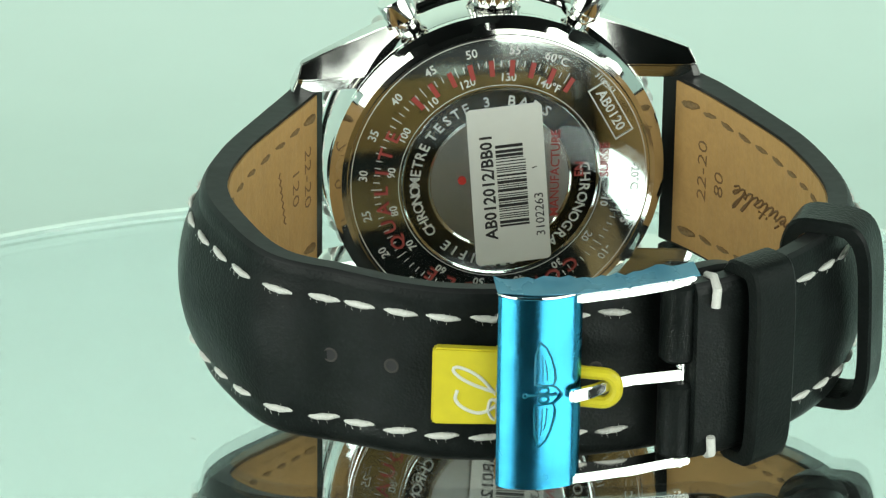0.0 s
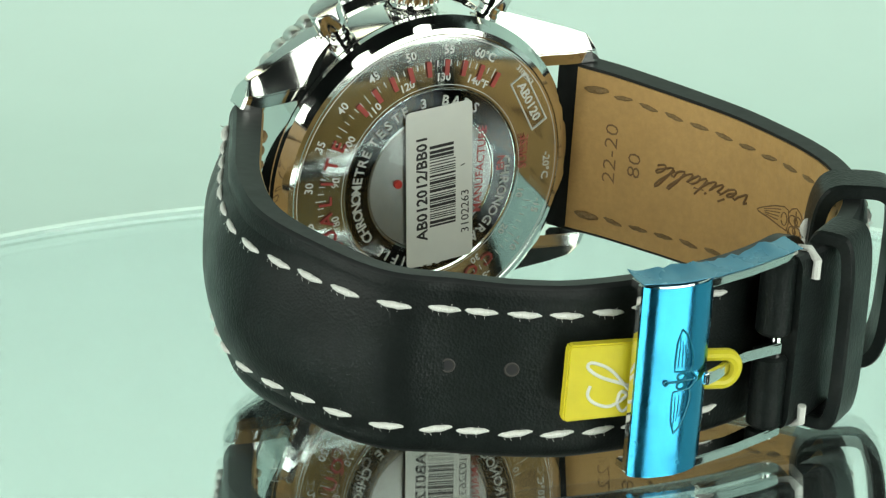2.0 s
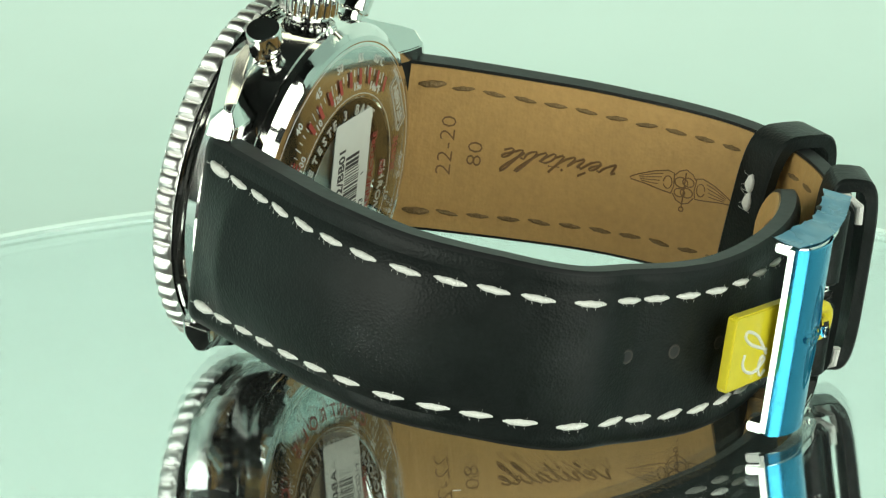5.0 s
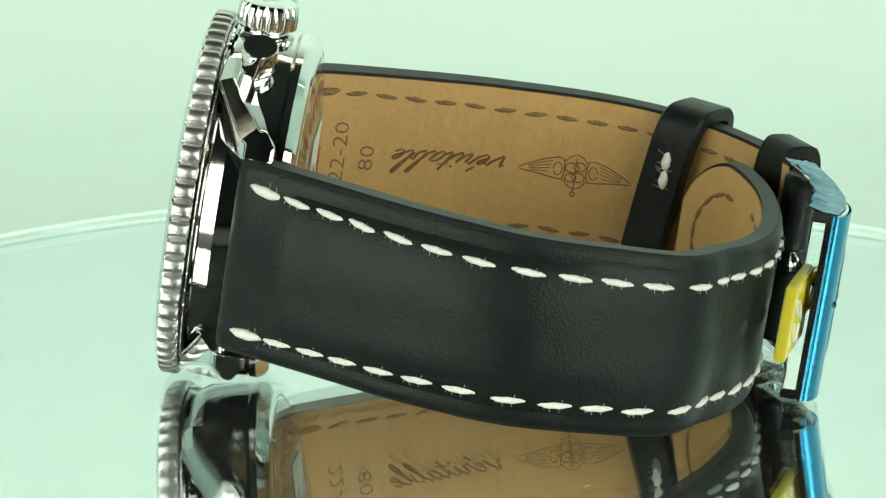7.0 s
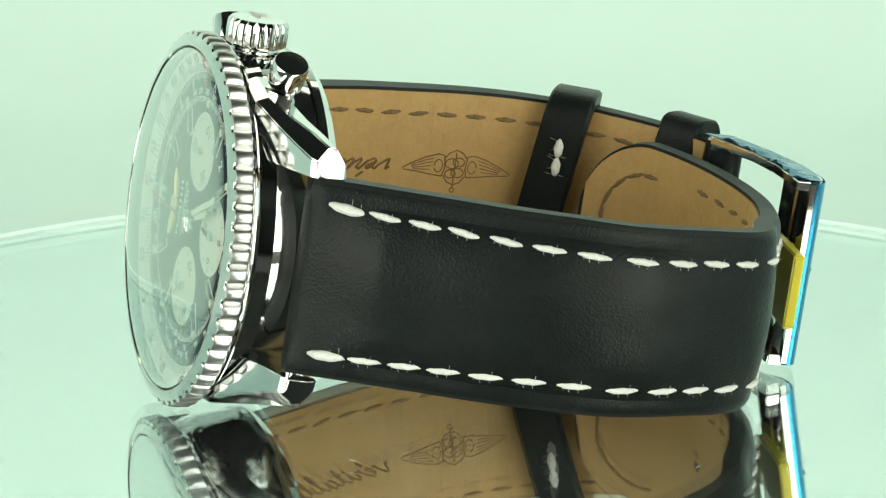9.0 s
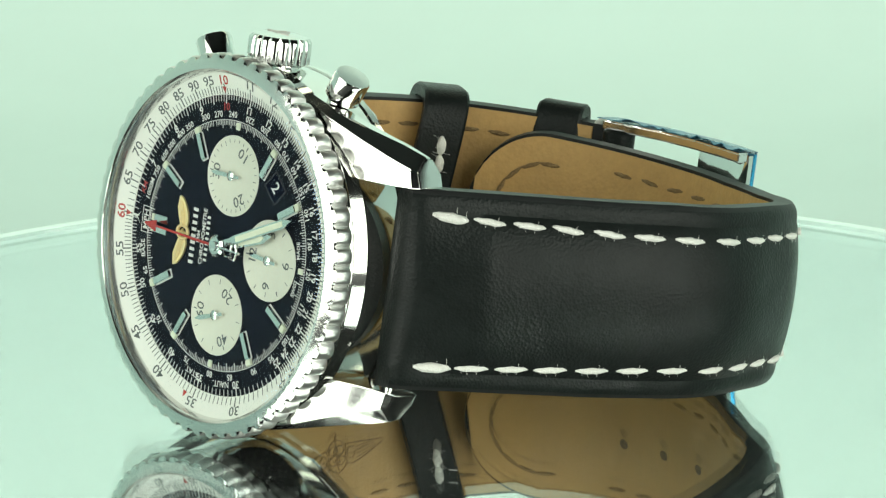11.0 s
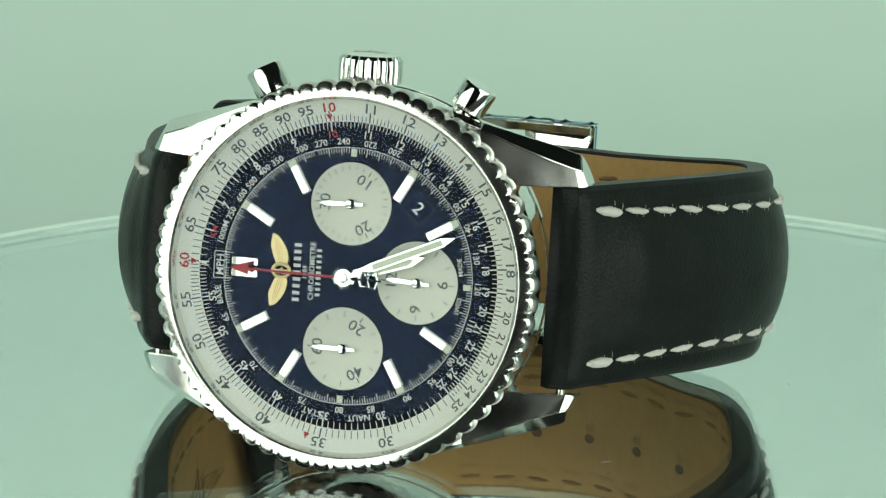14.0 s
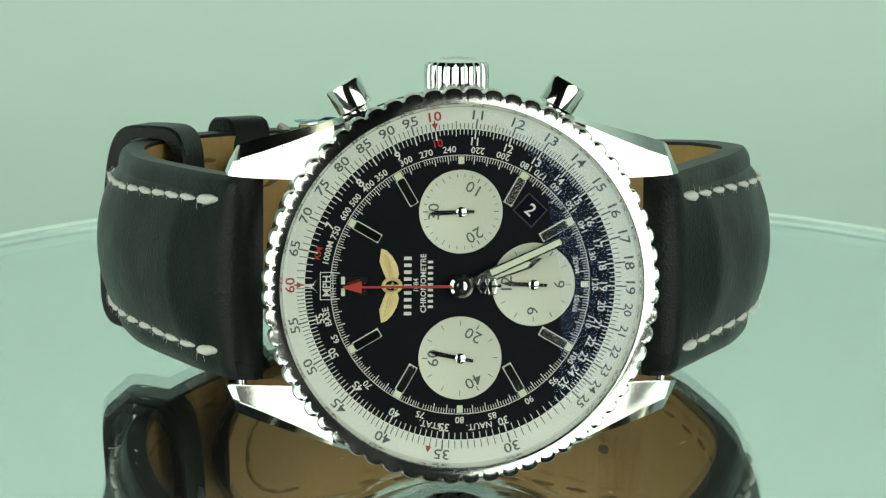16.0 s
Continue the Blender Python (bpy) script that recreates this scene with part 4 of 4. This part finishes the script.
    loose, m = keeper("loose_keeper", total2 - 23.3, 5.6, 11.9, -3.6, 7.2, 1.5, "loose black leather keeper loop with two white stitches", -0.12)
    for k in (0, 1):
        put("stitch", stub, m @ Matrix.Translation((0.9, -5.2 + 2.3 * k, -3.65)) @ Matrix.Rotation(math.pi, 4, "X") @ Matrix.Rotation(math.pi / 2, 4, "Z"), loose)


def build_buckle():
    buckle = new("buckle")
    buckle.parent = watch
    tagged(buckle, "polished pin buckle under blue protective film")
    # front plate, slightly bowed; runs across the strap
    bm = bmesh.new()
    out = [(-10.0, -70.6), (-9.95, -71.7), (-9.2, -72.45), (-8.1, -72.95), (-6.8, -73.25), (-5.5, -73.35), (-4.2, -73.25), (-2.9, -72.95), (-1.8, -72.45), (-1.05, -71.8), (-1.1, -71.2), (-3, -71.4), (-6, -71.4), (-8.6, -70.7)]
    rows = [[bm.verts.new((x, y, z)) for y, z in out] for x in (-10.3, -10.0, 11.6, 11.9)]
    cy, cz = -5.5, -72.2
    for r in (rows[0], rows[-1]):
        for v in r:
            v.co.y, v.co.z = cy + (v.co.y - cy) * 0.94, cz + (v.co.z - cz) * 0.85
    for a, b in zip(rows, rows[1:]):
        for k in range(len(out)):
            bm.faces.new((a[k], a[(k + 1) % len(out)], b[(k + 1) % len(out)], b[k]))
    bm.faces.new(rows[0])
    bm.faces.new(rows[-1])
    bmesh.ops.recalc_face_normals(bm, faces=bm.faces)
    plate = part("plate", bm, STEEL, buckle)
    # film over the plate's face
    bm = bmesh.new()
    face = out[1:10]
    face = spline([(-9.95, -71.2)] + list(face), 28)[0]
    lo = [[bm.verts.new((x, y - 0.02, z - 0.10)) for y, z in face] for x in np.linspace(-10.2, 11.8, 12)]
    hi = [[bm.verts.new((x, y - 0.05, z - 0.19)) for y, z in face] for x in np.linspace(-10.2, 11.8, 12)]
    for g in (lo, hi):
        for a, b in zip(g, g[1:]):
            for k in range(len(face) - 1):
                bm.faces.new((a[k], a[k + 1], b[k + 1], b[k]))
    rimlo = lo[0] + [r[-1] for r in lo[1:]] + lo[-1][-2::-1] + [r[0] for r in lo[-2:0:-1]]
    rimhi = hi[0] + [r[-1] for r in hi[1:]] + hi[-1][-2::-1] + [r[0] for r in hi[-2:0:-1]]
    for k in range(len(rimlo)):
        j = (k + 1) % len(rimlo)
        bm.faces.new((rimlo[k], rimlo[j], rimhi[j], rimhi[k]))
    bmesh.ops.recalc_face_normals(bm, faces=bm.faces)
    part("face_film", bm, BLUE_FILM, buckle, "blue protective film over the plate")
    # raised winged emblem on the plate
    m = Matrix(((0, 1, 0, 0.9), (1, 0, 0, -5.3), (0, 0, -1, -73.5), (0, 0, 0, 1)))
    crest = bmesh.new()
    for s in (-1, 1):
        bm = bmesh.new()
        outl = [(-0.5, 6.1), (0.2, 5.4), (0.75, 4.2), (1.15, 2.8), (1.25, 1.8), (1.0, 1.0), (-1.0, 1.2), (-1.05, 2.4), (-0.95, 4.6)]
        tube(bm, [(x, s * y, 0) for x, y in outl + outl[:1]], 0.12, 6, m)
        for k in range(3):
            tube(bm, [(-0.65 + k * 0.5, s * 1.6, 0), (-0.6 + k * 0.42, s * 3.2, 0.03), (-0.6 + k * 0.3, s * (5.2 - 0.5 * k), 0)], 0.08, 5, m)
        part("raised_wing", bm, BLUE_DARK, buckle, "raised wing showing through the film")
        tube(crest, [(-0.05 + 0.55 * math.cos(a), s * (0.5 + 0.42 * math.sin(a)), 0.03) for a in np.linspace(0, 2 * math.pi, 13)], 0.14, 6, m)
        tube(crest, [(1.0, s * 1.0, 0), (1.5, s * 0.6, 0), (1.95, 0, 0)], 0.12, 6, m)
    tube(crest, [(-1.9, 0, 0), (1.4, 0, 0)], 0.14, 6, m)
    tube(crest, [(-2.0 + 0.25 * math.cos(a), 0.25 * math.sin(a), 0.02) for a in np.linspace(0, 2 * math.pi, 11)], 0.12, 6, m)
    part("raised_crest", crest, BLUE_DARK, buckle, "raised crest between the wings")
    # side arms and hinge bar
    for s, x0 in ((1, 10.75), (-1, -10.15)):
        pts = [(-9.8, -71.6, -68.9), (-6.0, -72.6, -69.3), (-1.5, -72.6, -69.6), (4.0, -71.6, -69.2), (9.0, -70.2, -67.6), (11.6, -69.4, -66.7)]
        bm = bmesh.new()
        xs = (x0, x0 + 1.15) if s > 0 else (x0 - 0.15, x0 + 1.0)
        rows = [[bm.verts.new(v) for v in ((xs[0], y, a), (xs[1], y, a), (xs[1], y, b), (xs[0], y, b))] for y, a, b in pts]
        for a, b in zip(rows, rows[1:]):
            for k in range(4):
                bm.faces.new((a[k], a[(k + 1) % 4], b[(k + 1) % 4], b[k]))
        bm.faces.new(rows[0])
        bm.faces.new(rows[-1])
        bmesh.ops.recalc_face_normals(bm, faces=bm.faces)
        bmesh.ops.bevel(bm, geom=list(bm.edges), offset=0.18, segments=2, affect="EDGES")
        part("arm", bm, STEEL, buckle)
        if s > 0:
            bm = bmesh.new()
            rnd = random.Random(5)
            lo, hi = [], []
            ys = np.linspace(-10.1, 11.9, 26)
            for y in ys:
                a = np.interp(y, [p[0] for p in pts], [p[1] for p in pts]) - 0.25
                b = np.interp(y, [p[0] for p in pts], [p[2] for p in pts]) + 0.35 + rnd.uniform(-0.15, 0.3)
                row = [(xs[1] + 0.10 + 0.05 * rnd.random(), y, a), (xs[1] + 0.12 + 0.1 * rnd.random(), y, (a + b) / 2), (xs[1] + 0.16 + 0.55 * rnd.random() ** 2, y, b)]
                lo.append([bm.verts.new(v) for v in row])
                hi.append([bm.verts.new((v[0] + 0.09, v[1], v[2])) for v in row])
            for g in (lo, hi):
                for p, q in zip(g, g[1:]):
                    for k in range(2):
                        bm.faces.new((p[k], p[k + 1], q[k + 1], q[k]))
            for k in (0, 2):
                for i in range(len(ys) - 1):
                    bm.faces.new((lo[i][k], lo[i + 1][k], hi[i + 1][k], hi[i][k]))
            bmesh.ops.recalc_face_normals(bm, faces=bm.faces)
            part("side_film", bm, BLUE_MATT, buckle, "crinkled blue film over the buckle's side")
    part("hinge_bar", tube(bmesh.new(), [(-10.6, 10.4, -68.6), (11.4, 10.4, -68.6)], 0.7, 12), STEEL, buckle)
    bm = bmesh.new()
    rows = []
    for y, z, w, t in ((10.2, -69.6, 0.62, 0.5), (5, -70.2, 0.6, 0.5), (2.6, -71.0, 0.6, 0.45), (0, -72.8, 0.68, 0.45), (-2.2, -73.7, 0.7, 0.42), (-2.6, -73.6, 0.6, 0.3)):
        rows.append([bm.verts.new((0.7 + sx * w, y, z + st * t)) for sx, st in ((-1, -1), (1, -1), (1, 1), (-1, 1))])
    for a, b in zip(rows, rows[1:]):
        for k in range(4):
            bm.faces.new((a[k], a[(k + 1) % 4], b[(k + 1) % 4], b[k]))
    bm.faces.new(rows[0])
    bm.faces.new(rows[-1])
    bmesh.ops.recalc_face_normals(bm, faces=bm.faces)
    bmesh.ops.bevel(bm, geom=list(bm.edges), offset=0.15, segments=2, affect="EDGES")
    part("tongue", bm, STEEL, buckle, "polished steel buckle tongue")


def build_tag():
    """The yellow plastic tag that hooks over the buckle's tongue; it swings with the watch."""
    bm = bmesh.new()
    rim = [(-16.3, -4.1), (-16.2, 4.2), (-15.9, 4.5), (-4.0, 4.3), (-4.0, -4.2), (-16.0, -4.4)]
    m = Matrix(((0, 1, 0, 0.1), (1, 0, 0, 0), (0, 0, -1, 0), (0, 0, 0, 1)))
    tilt = Matrix.Translation((0, -16.3, -67.0)) @ Matrix.Rotation(radians(-11), 4, "X") @ Matrix.Translation((0, 16.3, 0))
    prism(bm, rim, 0.0, 1.3, tilt @ m)
    bmesh.ops.bevel(bm, geom=list(bm.edges), offset=0.2, segments=2, affect="EDGES")
    tag = part("tag", bm, YELLOW, watch, "yellow plastic tag hooked on the buckle tongue")
    bm = bmesh.new()
    for pts in ([(3.4, -1.1), (1.1, 1.4), (-1.1, 2.4), (-1.5, 1.8), (0.1, 0.6), (3.3, -0.6)], [(-1.1, -0.3), (-1.3, -1.4), (-0.4, -2.4), (1.4, -2.9), (3.2, -1.8), (2.5, -1.3), (2.2, -2.6), (2.8, -3.6), (3.6, -3.1)]):
        fine, _ = spline([(x - 12.4, y, 1.33) for x, y in pts], 40)
        tube(bm, [Vector(p) for p in fine], 0.2, 6, tilt @ m)
    part("script_mark", bm, WHITE_INK, tag, "white script flourish")
    bm = bmesh.new()
    ring = [(0.5 + 1.65, -3.4, -70.0)] + [(0.5 + 1.65 * math.cos(a), 1.3 + 1.5 * math.sin(a), -71.7 - 0.25 * math.sin(a)) for a in np.linspace(0, math.pi, 17)] + [(0.5 - 1.65, -3.4, -70.0)]
    tube(bm, ring, 0.72, 10)
    part("hook_ring", bm, YELLOW, tag)


disc = build_setting()
build_case()
build_back()
build_dial()
build_hands()
build_strap()
build_buckle()
build_tag()

seconds_hand = small(0, Matrix.Identity(4))
seconds_hand.name = "seconds_hand"


def motions():
    steps = [k * 0.25 for k in range(65)]
    walk(watch, [(t, turned(t) @ REST) for t in steps])
    walk(disc, [(t, turned(t)) for t in steps])
    # the small seconds run on
    walk(seconds_hand, [(t, Matrix.Translation((-0.00785, 0, 0)) @ Matrix.Rotation(-radians(6 * (t - 16) + 12), 4, "Z")) for t in steps])


motions()
